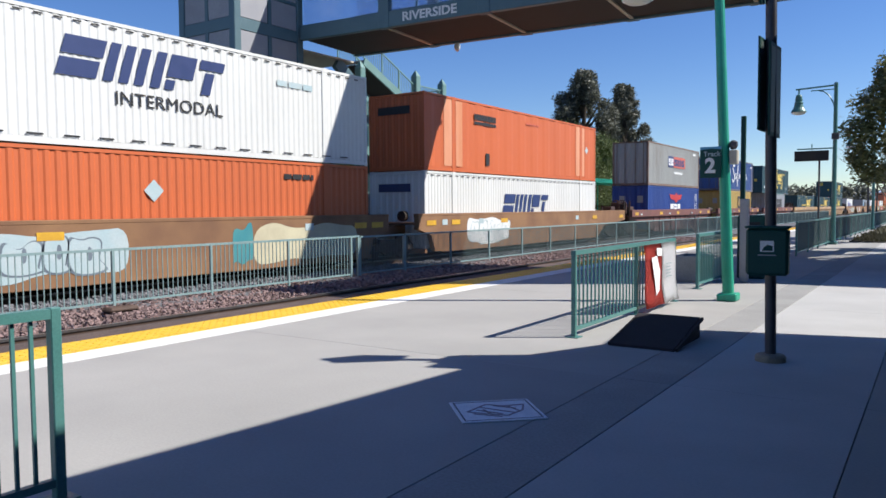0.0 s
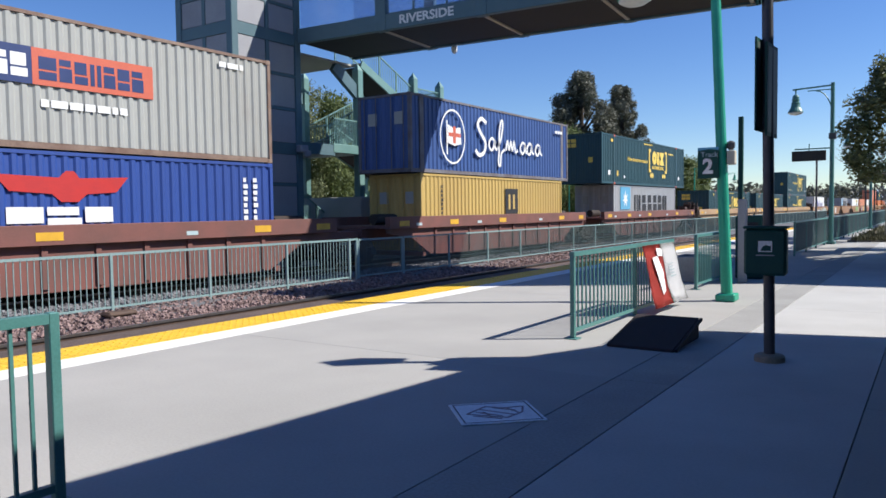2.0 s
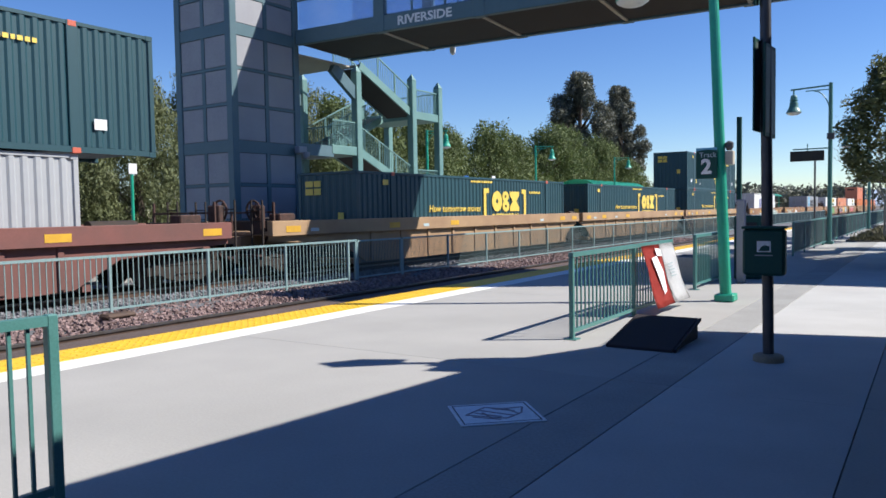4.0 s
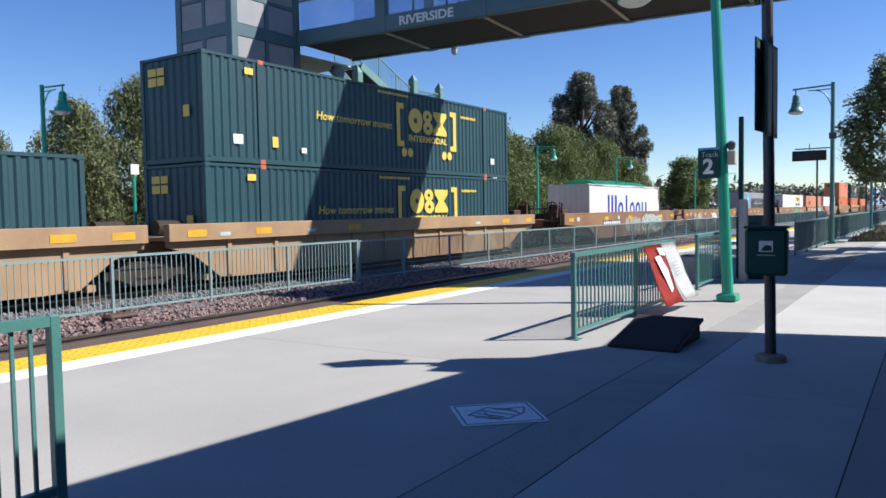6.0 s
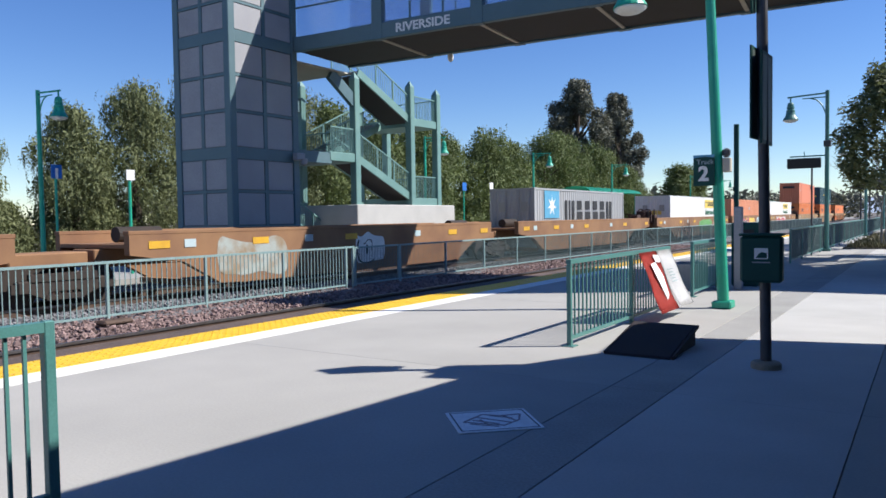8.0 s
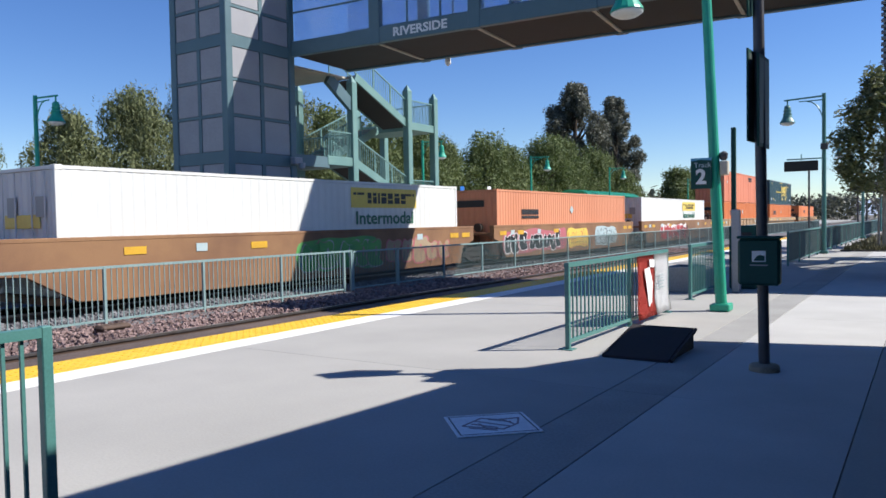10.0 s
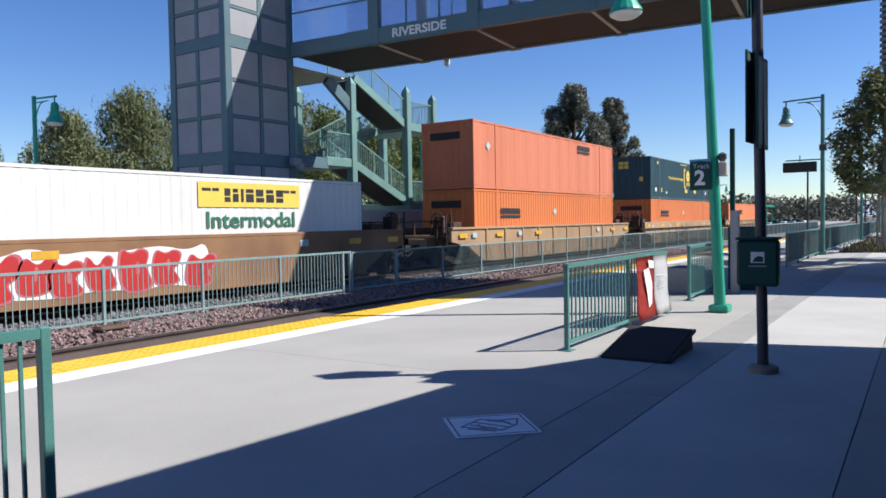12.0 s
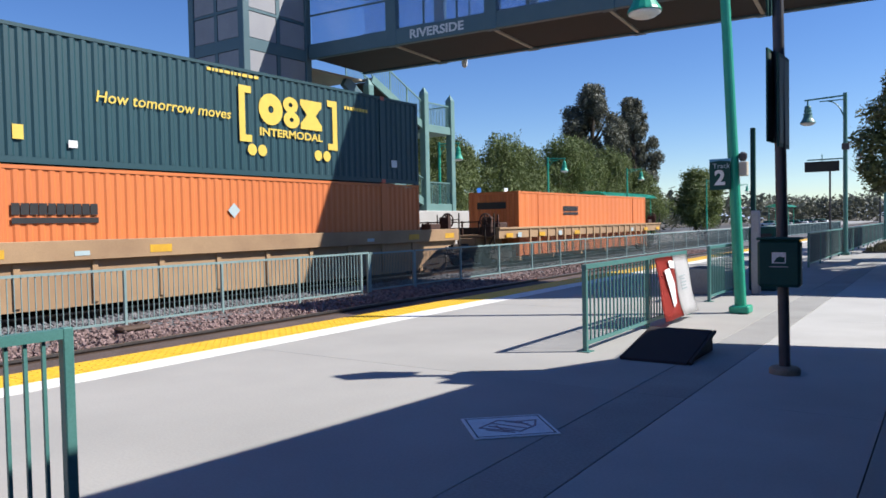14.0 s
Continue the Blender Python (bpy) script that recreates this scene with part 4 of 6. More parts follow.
def yellow_sign(c, y):
    plain_panel("sign_field", c, X53, y, 2.0, y + 3.65, 2.66, "yellow")
    blocks("logo", c, X53 + 0.005, y + 0.85, 2.14, [0.2, 0.2, 0.1, 0.28, 0.3, 0.3, 0.28], 0.36, "black", 0.08)
    bars("logo_wing", c, X53 + 0.005, y + 0.12, 2.42, 0.55, 0.08, "black", 2)
    bars("logo_wing", c, X53 + 0.005, y + 3.0, 2.42, 0.5, 0.08, "black", 2)
    lettering("caption", "Intermodal", 0.6, (X53 + 0.002, y + 0.2, 1.46), SIDE_ON, MARK["green"], c, width=3.2, bold=0.012)


# white, faded orange, white
c = container(231.6, 16.15, LOW, "white", "white container with a yellow sign and green lettering", 0.3, 0.008, doors=True)
yellow_sign(c, 9.7)
add_end_mark(c, "yellow", 1.6)
c = container(251.0, 16.14, LOW, "salmon", "faded orange corrugated container low in the well", 0.25, 0.024, inset_posts=())
truck_mark(c, X53, 2.34, 1.76, 1.75)
lozenge(c, X53, 8.02, 2.0, 0.22)
add_end_mark(c)
c = container(270.32, 16.15, LOW, "white", "white container with a yellow sign and green lettering, beside spray paint", 0.3, 0.008, doors=True)
yellow_sign(c, 9.6)
add_end_mark(c, "yellow", 1.6)
# orange pair, teal over orange, orange alone
c = container(293.75, 16.1, UP, "rust", "red-orange container with a small dark mark", 1.25, 0.02, inset_posts=POSTS)
truck_mark(c, X53, 10.88, 2.36, 1.68)
lozenge(c, X53, 1.23, 1.84, 0.2)
add_end_mark(c)
c = container(293.75, 16.1, LOW, "amber", "bright orange corrugated container in the well", 0.25, 0.024, inset_posts=POSTS)
truck_mark(c, X53, 2.27, 1.84, 1.85)
lozenge(c, X53, 7.89, 1.95, 0.2)
add_end_mark(c)
c = container(317.13, 16.15, UP, "teal", "dark teal container with yellow brackets and lettering", 0.27, inset_posts=POSTS)
rail_mark(c, X53, 8.15, 0.92)
add_end_mark(c, "yellow")
c = container(317.13, 16.15, LOW, "amber", "bright orange corrugated container under a teal one", 0.25, 0.024, inset_posts=POSTS)
truck_mark(c, X53, 2.27, 1.84, 1.85)
lozenge(c, X53, 7.89, 1.95, 0.2)
add_end_mark(c)
c = container(340.6, 16.2, LOW, "amber", "bright orange container alone at the end of the train", 0.6, 0.02, inset_posts=POSTS)
truck_mark(c, X53, 4.5, 2.0, 1.7)
add_end_mark(c)

# well cars under the containers
SPRAY = random.Random(11)
RUST_IRON = surf("dark rusty iron", (0.076, 0.034, 0.023), (0.038, 0.023, 0.019), 9, 0.8)


def soften(pts, turns=2):
    """Cut the corners of an outline until it reads as a round sprayed line."""
    for _ in range(turns):
        out = []
        for (a, b), (c, d) in zip(pts, pts[1:] + pts[:1]):
            out += [(a * 0.75 + c * 0.25, b * 0.75 + d * 0.25), (a * 0.25 + c * 0.75, b * 0.25 + d * 0.75)]
        pts = out
    return pts


def spray(car, y0, y1, colours, face):
    """Sprayed paint: a soft-edged field, then fat round strokes with a rim and an inner line."""
    field, rim, ink = (tuple(colours) + (None, None))[:3]
    n = max(5, int((y1 - y0) * 1.6))
    if field:
        top = [(y0 + (y1 - y0) * i / n, 1.14 + SPRAY.uniform(-0.14, 0.14)) for i in range(n + 1)]
        low = [(y0 + (y1 - y0) * i / n, 0.16 + SPRAY.uniform(-0.08, 0.14)) for i in range(n + 1)]
        bm = bmesh.new()
        patch(bm, soften(low + top[::-1]), face + 0.003)
        part("spray_field", bm, MARK[field], car, "sprayed paint field with a soft edge")
    if not rim:
        return
    y = y0 + 0.2
    while y < y1 - 0.55:
        w = SPRAY.uniform(0.5, 0.85)
        k = SPRAY.uniform(-0.16, 0.16)
        h0, h1 = SPRAY.uniform(0.16, 0.34), SPRAY.uniform(0.92, 1.14)
        m = SPRAY.uniform(0.5, 0.75)
        shape = soften([(y, h0), (y + w * 0.5, h0 - 0.05), (y + w, h0 + 0.04), (y + w * SPRAY.uniform(0.6, 0.95), m - 0.1), (y + w * 0.85 + k, m), (y + w + k, h1 - 0.1), (y + w * 0.7 + k, h1), (y + w * 0.4 + k, h1 - SPRAY.uniform(0.05, 0.3)), (y + 0.05 + k, h1 + 0.03), (y + k * 0.5 - 0.05, m)])
        cy, cz = y + w / 2, (h0 + h1) / 2
        bm = bmesh.new()
        patch(bm, [(cy + (p - cy) * 1.16, cz + (q - cz) * 1.10) for p, q in shape], face + 0.006)
        part("spray_rim", bm, MARK[rim], car)
        bm = bmesh.new()
        patch(bm, shape, face + 0.009)
        part("spray_stroke", bm, MARK[ink or field or "haze"], car)
        bm = bmesh.new()
        patch(bm, soften([(cy - 0.05 + k * 0.3, cz - 0.14), (cy + 0.05, cz - 0.12), (cy + 0.07 + k * 0.3, cz + 0.16), (cy - 0.03 + k * 0.3, cz + 0.2)]), face + 0.012)
        part("spray_line", bm, MARK[rim], car)
        y += w + SPRAY.uniform(0.02, 0.16)


def well_car(units, paint, label, ends=2.0, marks=(), open_side=False, deep=False, over=3.9, tail=None, flat=False):
    """An articulated car: for each unit its start and end along the train; trucks stand between the units."""
    s0 = units[0][0]
    car = thing("well_car", label, "railway car", (TRACK_TRAIN, s0, 0), "well cars of the freight train")
    top = 1.34
    face = 1.552 if flat else 1.40 if deep else 1.50
    tail = over if tail is None else tail
    for u, (a, b) in enumerate(units):
        a, b = a - s0, b - s0
        e, g = (over if u == 0 else ends), (tail if u == len(units) - 1 else ends)
        for sx in (-1, 1):
            x0, x1 = sorted((sx * 1.35, sx * face))
            bm = bmesh.new()
            pts = [(a - e, top - 0.02), (a - e, 0.85), (a - min(e, 1.6) + 0.8, 0.62), (a + 0.3, 0.02), (a + 1.1, -0.02), (b - 1.1, -0.02), (b - 0.3, 0.02), (b + min(g, 1.6) - 0.8, 0.62), (b + g, 0.85), (b + g, top - 0.02)]
            if open_side:
                pts = [(a - e, top - 0.02), (a - e, 0.95), (b + g, 0.95), (b + g, top - 0.02)]
            lo = [bm.verts.new((x0, y, z)) for y, z in pts]
            hi = [bm.verts.new((x1, y, z)) for y, z in pts]
            bm.faces.new(lo)
            bm.faces.new(hi[::-1])
            for i in range(len(pts)):
                j = (i + 1) % len(pts)
                bm.faces.new((lo[i], hi[i], hi[j], lo[j]))
            bmesh.ops.recalc_face_normals(bm, faces=bm.faces[:])
            part("side_sill", bm, paint, car)
            bm = bmesh.new()
            xx = sorted((sx * 1.34, sx * 1.56))
            box(bm, xx[0], a - e - 0.02, top - (0.36 if deep else 0.02), xx[1], b + g + 0.02, top + 0.07, 0.01)
            part("top_chord", bm, paint, car)
            n = 9
            if sx > 0 and not flat:
                base = None
                for i in range(n + 1 if not open_side else 18):
                    y = a + 0.6 + (b - a - 1.2) * i / (n if not open_side else 17)
                    if base is None:
                        bm = bmesh.new()
                        box(bm, face, -0.07, 0.05 if not open_side else 0.15, face + 0.05, 0.07, top - (0.37 if deep else 0.02), 0.008)
                        base = part("side_rib", bm, paint, car)
                        base.matrix_basis = pose(0, y, 0)
                    else:
                        share("side_rib", base, car, pose(0, y, 0))
            if sx > 0:
                for k, y in enumerate((a - e + 0.5, a - e + 1.5, a + 1.4, a + 3.4, a + 5.2, b - 3.2, b - 1.0, b + g - 0.9)):
                    bm = bmesh.new()
                    white = k in (1, 3, 5)
                    sheet(bm, y, top - (0.26 if deep else 0.36), y + (0.34 if white else 0.58), top - (0.16 if white else 0.08 if deep else 0.18), 1.564)
                    part("reflector", bm, MARK["aqua"] if white else CAR_YELLOW, car, "pale reflective patch" if white else "yellow reflective patch")
        # floor frame and the decks over the trucks
        for i in range(6):
            y = a + (b - a) * i / 5
            bm = bmesh.new()
            quick_box(bm, -1.34, y - 0.1, -0.05, 1.34, y + 0.1, 0.1)
            part("cross_member", bm, paint, car)
        for y0, y1 in ((a - e, a - 0.25), (b + 0.25, b + g)):
            bm = bmesh.new()
            box(bm, -1.34, y0, 1.0, 1.34, y1, 1.1, 0.01)
            part("end_deck", bm, paint, car)
            bm = bmesh.new()
            box(bm, -0.45, y0 - 0.2, 0.55, 0.45, y1 + 0.2, 0.98, 0.02)
            part("draft_sill", bm, paint, car)
            bm = bmesh.new()
            rod(bm, (0.55, y0 + 0.3, 1.32), (0.55, min(y1, y0 + 1.5), 1.32), 0.19, seg=14)
            part("air_tank", bm, TRUCK, car)
    # trucks
    cuts = [units[0][0] - over + 0.6] + [(p[1] + q[0]) / 2 for p, q in zip(units, units[1:])] + [units[-1][1] + tail - 0.6]
    for i, s in enumerate(cuts):
        y = s - s0
        if i == 0:
            y += 0.45
        elif i == len(cuts) - 1:
            y -= 0.45
        t = part("truck", rod(bmesh.new(), (-1.0, y, 0.32), (1.0, y, 0.32), 0.16), TRUCK, car)
        for sx in (-1, 1):
            bm = bmesh.new()
            beam(bm, (sx * 1.02, y - 1.15, 0.24), (sx * 1.02, y + 1.15, 0.24), 0.14, 0.2)
            beam(bm, (sx * 1.02, y - 0.75, 0.45), (sx * 1.02, y + 0.75, 0.45), 0.16, 0.16)
            for e in (-1, 1):
                beam(bm, (sx * 1.02, y + e * 0.4, 0.06), (sx * 1.02, y + e * 0.95, 0.3), 0.15, 0.16)
                box(bm, sx * 1.02 - 0.11, y + e * 0.9 - 0.13, 0.12, sx * 1.02 + 0.11, y + e * 0.9 + 0.13, 0.4, 0.03)
            beam(bm, (sx * 1.02, y - 0.42, 0.02), (sx * 1.02, y + 0.42, 0.02), 0.18, 0.12)
            part("side_frame", bm, TRUCK, t)
            for k in range(-2, 3):
                bm = bmesh.new()
                rod(bm, (sx * 1.02, y + 0.13 * k, 0.09), (sx * 1.02, y + 0.13 * k, 0.36), 0.055, seg=8)
                part("spring", bm, RUST_IRON, t)
            for dy in (-0.9, 0.9):
                bm = bmesh.new()
                rod(bm, (sx * 0.7, y + dy, 0.25), (sx * 0.83, y + dy, 0.25), 0.455, seg=24)
                part("wheel", bm, TRUCK, t)
        if 0 < i < len(cuts) - 1:
            bm = bmesh.new()
            box(bm, -0.5, y - 0.9, 0.6, 0.5, y + 0.9, 0.95, 0.03)
            part("articulated_joint", bm, paint, car)
        else:
            d = -1 if i == 0 else 1
            bm = bmesh.new()
            beam(bm, (0, y, 0.62), (0, y + d * 2.4, 0.62), 0.24, 0.26)
            part("coupler", bm, TRUCK, car)
            for hx_ in (-1.2, 1.2):
                bm = bmesh.new()
                for dz in (0.35, 0.7, 1.05, 1.4, 1.75):
                    beam(bm, (hx_ - 0.22, y + d * 1.3, dz), (hx_ + 0.22, y + d * 1.3, dz), 0.03, 0.03)
                for q in (-0.22, 0.22):
                    beam(bm, (hx_ + q, y + d * 1.3, 0.3), (hx_ + q, y + d * 1.3, 2.0), 0.04, 0.04)
                part("ladder", bm, TRUCK, car)
            bm = bmesh.new()
            rim = [(0.95 + 0.27 * math.cos(i * math.pi / 9), y + d * 1.2, 1.72 + 0.27 * math.sin(i * math.pi / 9)) for i in range(19)]
            for p, q in zip(rim, rim[1:]):
                rod(bm, p, q, 0.032, seg=6)
            for p in rim[:18:3]:
                rod(bm, p, (0.95, y + d * 1.2, 1.72), 0.018, seg=5)
            rod(bm, (0.95, y + d * 1.08, 1.72), (0.95, y + d * 1.24, 1.72), 0.07)
            box(bm, 0.72, y + d * 1.05 - 0.09, 1.05, 1.18, y + d * 1.05 + 0.09, 1.86, 0.03)
            part("brake_wheel", bm, RUST_IRON, car)
            bm = bmesh.new()
            box(bm, -1.3, y + d * 0.55 - 0.05, 1.12, 1.3, y + d * 0.55 + 0.05, 1.42, 0.01)
            part("end_plate", bm, TRUCK, car)
            for q in (-1.28, -0.5, 0.35, 1.28):
                bm = bmesh.new()
                beam(bm, (q, y + d * 0.75, 1.05), (q, y + d * 0.75, 1.95 if abs(q) > 1 else 1.7), 0.07, 0.05)
                part("stanchion", bm, RUST_IRON, car)
            bm = bmesh.new()
            beam(bm, (-1.28, y + d * 0.75, 1.66), (1.28, y + d * 0.75, 1.66), 0.05, 0.05)
            part("grab_rail", bm, RUST_IRON, car)
            bm = bmesh.new()
            box(bm, 0.75, y + d * 0.1 - 0.35, 1.12, 1.2, y + d * 0.1 + 0.3, 1.62, 0.03)
            part("brake_box", bm, RUST_IRON, car)
            bm = bmesh.new()
            box(bm, -1.3, y + d * 0.35 - 0.5, 0.98, 1.3, y + d * 0.35 + 0.75, 1.04, 0.01)
            part("end_platform", bm, RUST_IRON, car, "rusty grated end platform")
            bm = bmesh.new()
            rod(bm, (0.2, y + d * 0.5, 1.2), (1.25, y + d * 0.5, 1.2), 0.14, seg=12)
            part("air_reservoir", bm, TRUCK, car)
            bm = bmesh.new()
            rod(bm, (0.25, y + d * 1.5, 0.72), (0.32, y + d * 2.3, 0.34), 0.03, seg=6)
            rod(bm, (0.32, y + d * 2.3, 0.34), (0.2, y + d * 2.7, 0.5), 0.03, seg=6)
            part("air_hose", bm, BLACK, car)
            bm = bmesh.new()
            beam(bm, (-1.3, y + d * 1.28, 0.45), (1.3, y + d * 1.28, 0.45), 0.28, 0.05)
            beam(bm, (1.0, y + d * 1.2, 0.45), (1.0, y + d * 0.7, 1.0), 0.05, 0.05)
            part("step", bm, RUST_IRON, car)
    for y0, y1, cols in marks:
        spray(car, y0 - s0, y1 - s0, cols, face + (0.0 if flat else 0.052))
    moving.append((car, s0, 0))
    return car


well_car([(2.73, 18.88), (22.11, 38.25)], TAN, "brown articulated well car with pale spray paint", 0.75, [(4.0, 10.0, ("aqua", "slate", "aqua")), (13.0, 13.7, ("teal",)), (13.7, 18.0, ("cream",)), (24.6, 28.0, ("white", "aqua", "white"))], flat=True)
well_car([(47.34, 59.41), (66.7, 78.85), (86.14, 98.33)], MAROON, "maroon articulated well car with yellow reflectors", 2.3, [], deep=True)
well_car([(107.6, 123.7), (126.85, 142.97), (146.18, 162.3)], SAND, "yellow-tan articulated well car with dark ribs", 1.3, [], deep=True, tail=2.0)
stencilled = well_car([(171.5, 183.66), (190.8, 202.95), (210.0, 222.15)], TAN, "rusty tan articulated well car with an empty middle well", 2.3, [(179.1, 183.4, ("haze", "white", "moss")), (176.2, 178.9, (None, "sand", "haze")), (191.0, 193.5, ("haze",)), (196.5, 198.0, ("white", "black"))], flat=True)
bm = bmesh.new()
patch(bm, [(1.2, 0.7), (3.95, 0.7), (3.95, 0.95), (1.2, 0.95)], 1.553)
part("stencil_panel", bm, BLACK, stencilled, "black panel with a row of white marks")
for i in range(9):
    y = 1.28 + 0.29 * i
    bm = bmesh.new()
    patch(bm, soften([(y, 0.74), (y + 0.22, 0.74), (y + 0.24, 0.9), (y + 0.02, 0.92)], 1), 1.557)
    part("stencil_mark", bm, WHITE, stencilled)
well_car([(231.6, 247.8), (251.0, 267.14), (270.32, 286.5)], TAN, "rusty tan articulated well car covered in spray paint", 0.75, [(238.5, 242.4, ("lime", "haze", "lime")), (242.6, 247.4, (None, "pink", "sand")), (251.0, 257.7, ("pink", "white", "black")), (257.8, 260.6, ("yellow", "coral")), (261.6, 265.0, ("aqua", "black", "aqua")), (273.5, 280.0, ("white", "pink", "red"))], tail=1.9, flat=True)
well_car([(293.75, 309.85)], SAND, "yellow-tan single well car under an orange pair", 1.5, [], over=2.1)
well_car([(317.13, 333.28)], SAND, "yellow-tan single well car with stacked containers", 1.5, deep=True, over=2.1)
well_car([(340.6, 356.8)], SAND, "yellow single well car with open ribbed sides", 1.5, open_side=True, over=2.1)


# ---- platform furniture ----
def railing(y0, bays, x=-3.7, pitch=0.125, z1=1.07, label="green painted steel picket railing on the platform"):
    r = thing("railing", label, "railing", (x, y0, 0), "railings of the platform")
    y = 0.0
    for b in bays:
        picket_panel("bay", r, 0, y, y + b, 0.0, z1, GREEN, rail=0.055, pick=0.019, pitch=pitch, bottom=0.08, post=0.058)
        y += b
    bm = bmesh.new()
    box(bm, -0.03, y - 0.03, 0, 0.03, y + 0.03, z1 + 0.004, 0.006)
    part("end_post", bm, GREEN, r)
    for yy in [0] + [sum(bays[:i + 1]) for i in range(len(bays))]:
        bm = bmesh.new()
        box(bm, -0.08, yy - 0.08, 0.001, 0.08, yy + 0.08, 0.012, 0.002)
        part("foot_plate", bm, GREEN, r)
    return r


railing(-3.25, [1.8, 1.8, 1.8], x=-4.02, pitch=0.096, label="green steel picket railing with a worn corner, close to the canopy")
railing(8.4, [2.25, 1.85], label="green steel picket railing carrying a cloth banner")
railing(14.6, [2.0], x=-3.86, label="short green steel railing beside the lamp post")

# banner tied to the railing: two stiff halves that swing from the top rail
banner = thing("banner", "red and white cloth banner tied to the green railing", "banner", (-3.62, 10.68, 1.03))
bm = bmesh.new()


def cloth(bm, y0, y1, drop, ripple, thick=0.004):
    n, m = 8, 8
    g = []
    for i in range(n + 1):
        g.append([])
        for j in range(m + 1):
            y, z = y0 + (y1 - y0) * i / n, -drop * j / m
            g[-1].append(bm.verts.new((0.02 + ripple * math.sin(3.1 * y * 3 + j * 0.7) * j / m, y + 0.03 * math.sin(j * 0.9) * j / m, z)))
    for i in range(n):
        for j in range(m):
            bm.faces.new((g[i][j], g[i][j + 1], g[i + 1][j + 1], g[i + 1][j]))
    bmesh.ops.solidify(bm, geom=bm.faces[:], thickness=thick)


BANNER_RED = surf("red banner cloth", (0.471, 0.046, 0.03), (0.418, 0.038, 0.027), 4, 0.75)
BANNER_WHITE = surf("white banner cloth", (0.774, 0.765, 0.765), (0.72, 0.711, 0.711), 4, 0.75)
cloth(bm, 0.0, 0.82, 0.95, 0.018)
part("red_half", bm, BANNER_RED, banner, smooth=True)
bm = bmesh.new()
cloth(bm, 0.825, 1.56, 0.95, 0.018)
white_half = part("white_half", bm, BANNER_WHITE, banner, smooth=True)
bm = bmesh.new()
for pts in ([(0.25, -0.2), (0.5, -0.18), (0.62, -0.42), (0.55, -0.72), (0.4, -0.78), (0.34, -0.5)], [(0.5, -0.06), (0.76, -0.08), (0.74, -0.2), (0.52, -0.18)]):
    bm.faces.new([bm.verts.new((0.048, y, z)) for y, z in pts][::-1])
part("white_shape", bm, BANNER_WHITE, banner)
bm = bmesh.new()
for k in range(5):
    quick_box(bm, 0.044, 0.92, -0.34 - 0.05 * k, 0.048, 1.2 - 0.05 * (k % 2), -0.325 - 0.05 * k)
tagged(part("small_print", bm, MARK["aqua"], white_half), kind="stuff")

# portable ramp
ramp = thing("ramp", "dark portable wheelchair ramp standing on the platform", "ramp", (-2.75, 8.1, 0))
RAMP = surf("dark ramp rubber", (0.02, 0.014, 0.016), (0.03, 0.022, 0.024), 5, 0.9, bump=0.4)
bm = bmesh.new()
v = [bm.verts.new(p) for p in ((-0.38, 0, 0.002), (0.36, 0, 0.002), (0.36, 1.08, 0.002), (-0.38, 1.08, 0.002), (-0.38, 0.02, 0.03), (0.36, 0.02, 0.03), (0.36, 1.08, 0.25), (-0.38, 1.08, 0.25))]
for f in ((0, 3, 2, 1), (4, 5, 6, 7), (0, 1, 5, 4), (1, 2, 6, 5), (2, 3, 7, 6), (3, 0, 4, 7)):
    bm.faces.new([v[i] for i in f])
part("wedge", bm, RAMP, ramp)
for sx in (-0.41, 0.37):
    bm = bmesh.new()
    beam(bm, (sx + 0.02, 0.02, 0.018), (sx + 0.02, 1.075, 0.235), 0.03, 0.035)
    part("side_kerb", bm, RAMP, ramp)

# inlaid square with a diamond device
inlay = thing("floor_plaque", "white square plaque with a dark line device, set in the platform", "plaque", (-2.857, 5.0, 0.006))
inlay.rotation_euler = (0, 0, radians(43.4))
PLAQUE = surf("white plaque", (0.86, 0.85, 0.85), (0.76, 0.75, 0.76), 6, 0.6)
bm = bmesh.new()
box(bm, -0.332, -0.29, -0.004, 0.332, 0.29, 0.004, 0.002)
part("plate", bm, PLAQUE, inlay)
bm = bmesh.new()
for a, b in (((-0.24, -0.02), (-0.05, 0.17)), ((-0.05, 0.17), (0.08, 0.1)), ((0.08, 0.1), (0.25, 0.12)), ((0.25, 0.12), (0.2, -0.04)), ((0.2, -0.04), (0.05, -0.17)), ((0.05, -0.17), (-0.24, -0.02)),
             ((-0.16, 0.02), (0.02, -0.12)), ((-0.12, 0.1), (0.12, -0.1)), ((0.0, 0.12), (0.16, 0.02)), ((-0.2, -0.08), (0.0, -0.19)), ((-0.06, -0.16), (-0.1, 0.02)), ((0.1, 0.12), (0.17, -0.06))):
    beam(bm, (*a, 0.0055), (*b, 0.0055), 0.017, 0.003)
part("device", bm, surf("dark red-grey lines", (0.228, 0.16, 0.175), (0.319, 0.251, 0.266), 8, 0.6), inlay)["kind"] = "stuff"
bm = bmesh.new()
for q in (-0.3, 0.3):
    quick_box(bm, q - 0.006, -0.262, 0.004, q + 0.006, 0.262, 0.0055)
for q in (-0.255, 0.255):
    quick_box(bm, -0.293, q - 0.006, 0.004, 0.293, q + 0.006, 0.0055)
part("border", bm, DARK_STEEL, inlay)


# ---- lamp posts with a bell shade on an arm ----
BULB = surf("pale lamp glass", (0.7, 0.7, 0.66), (0.65, 0.65, 0.6), 5, 0.3)


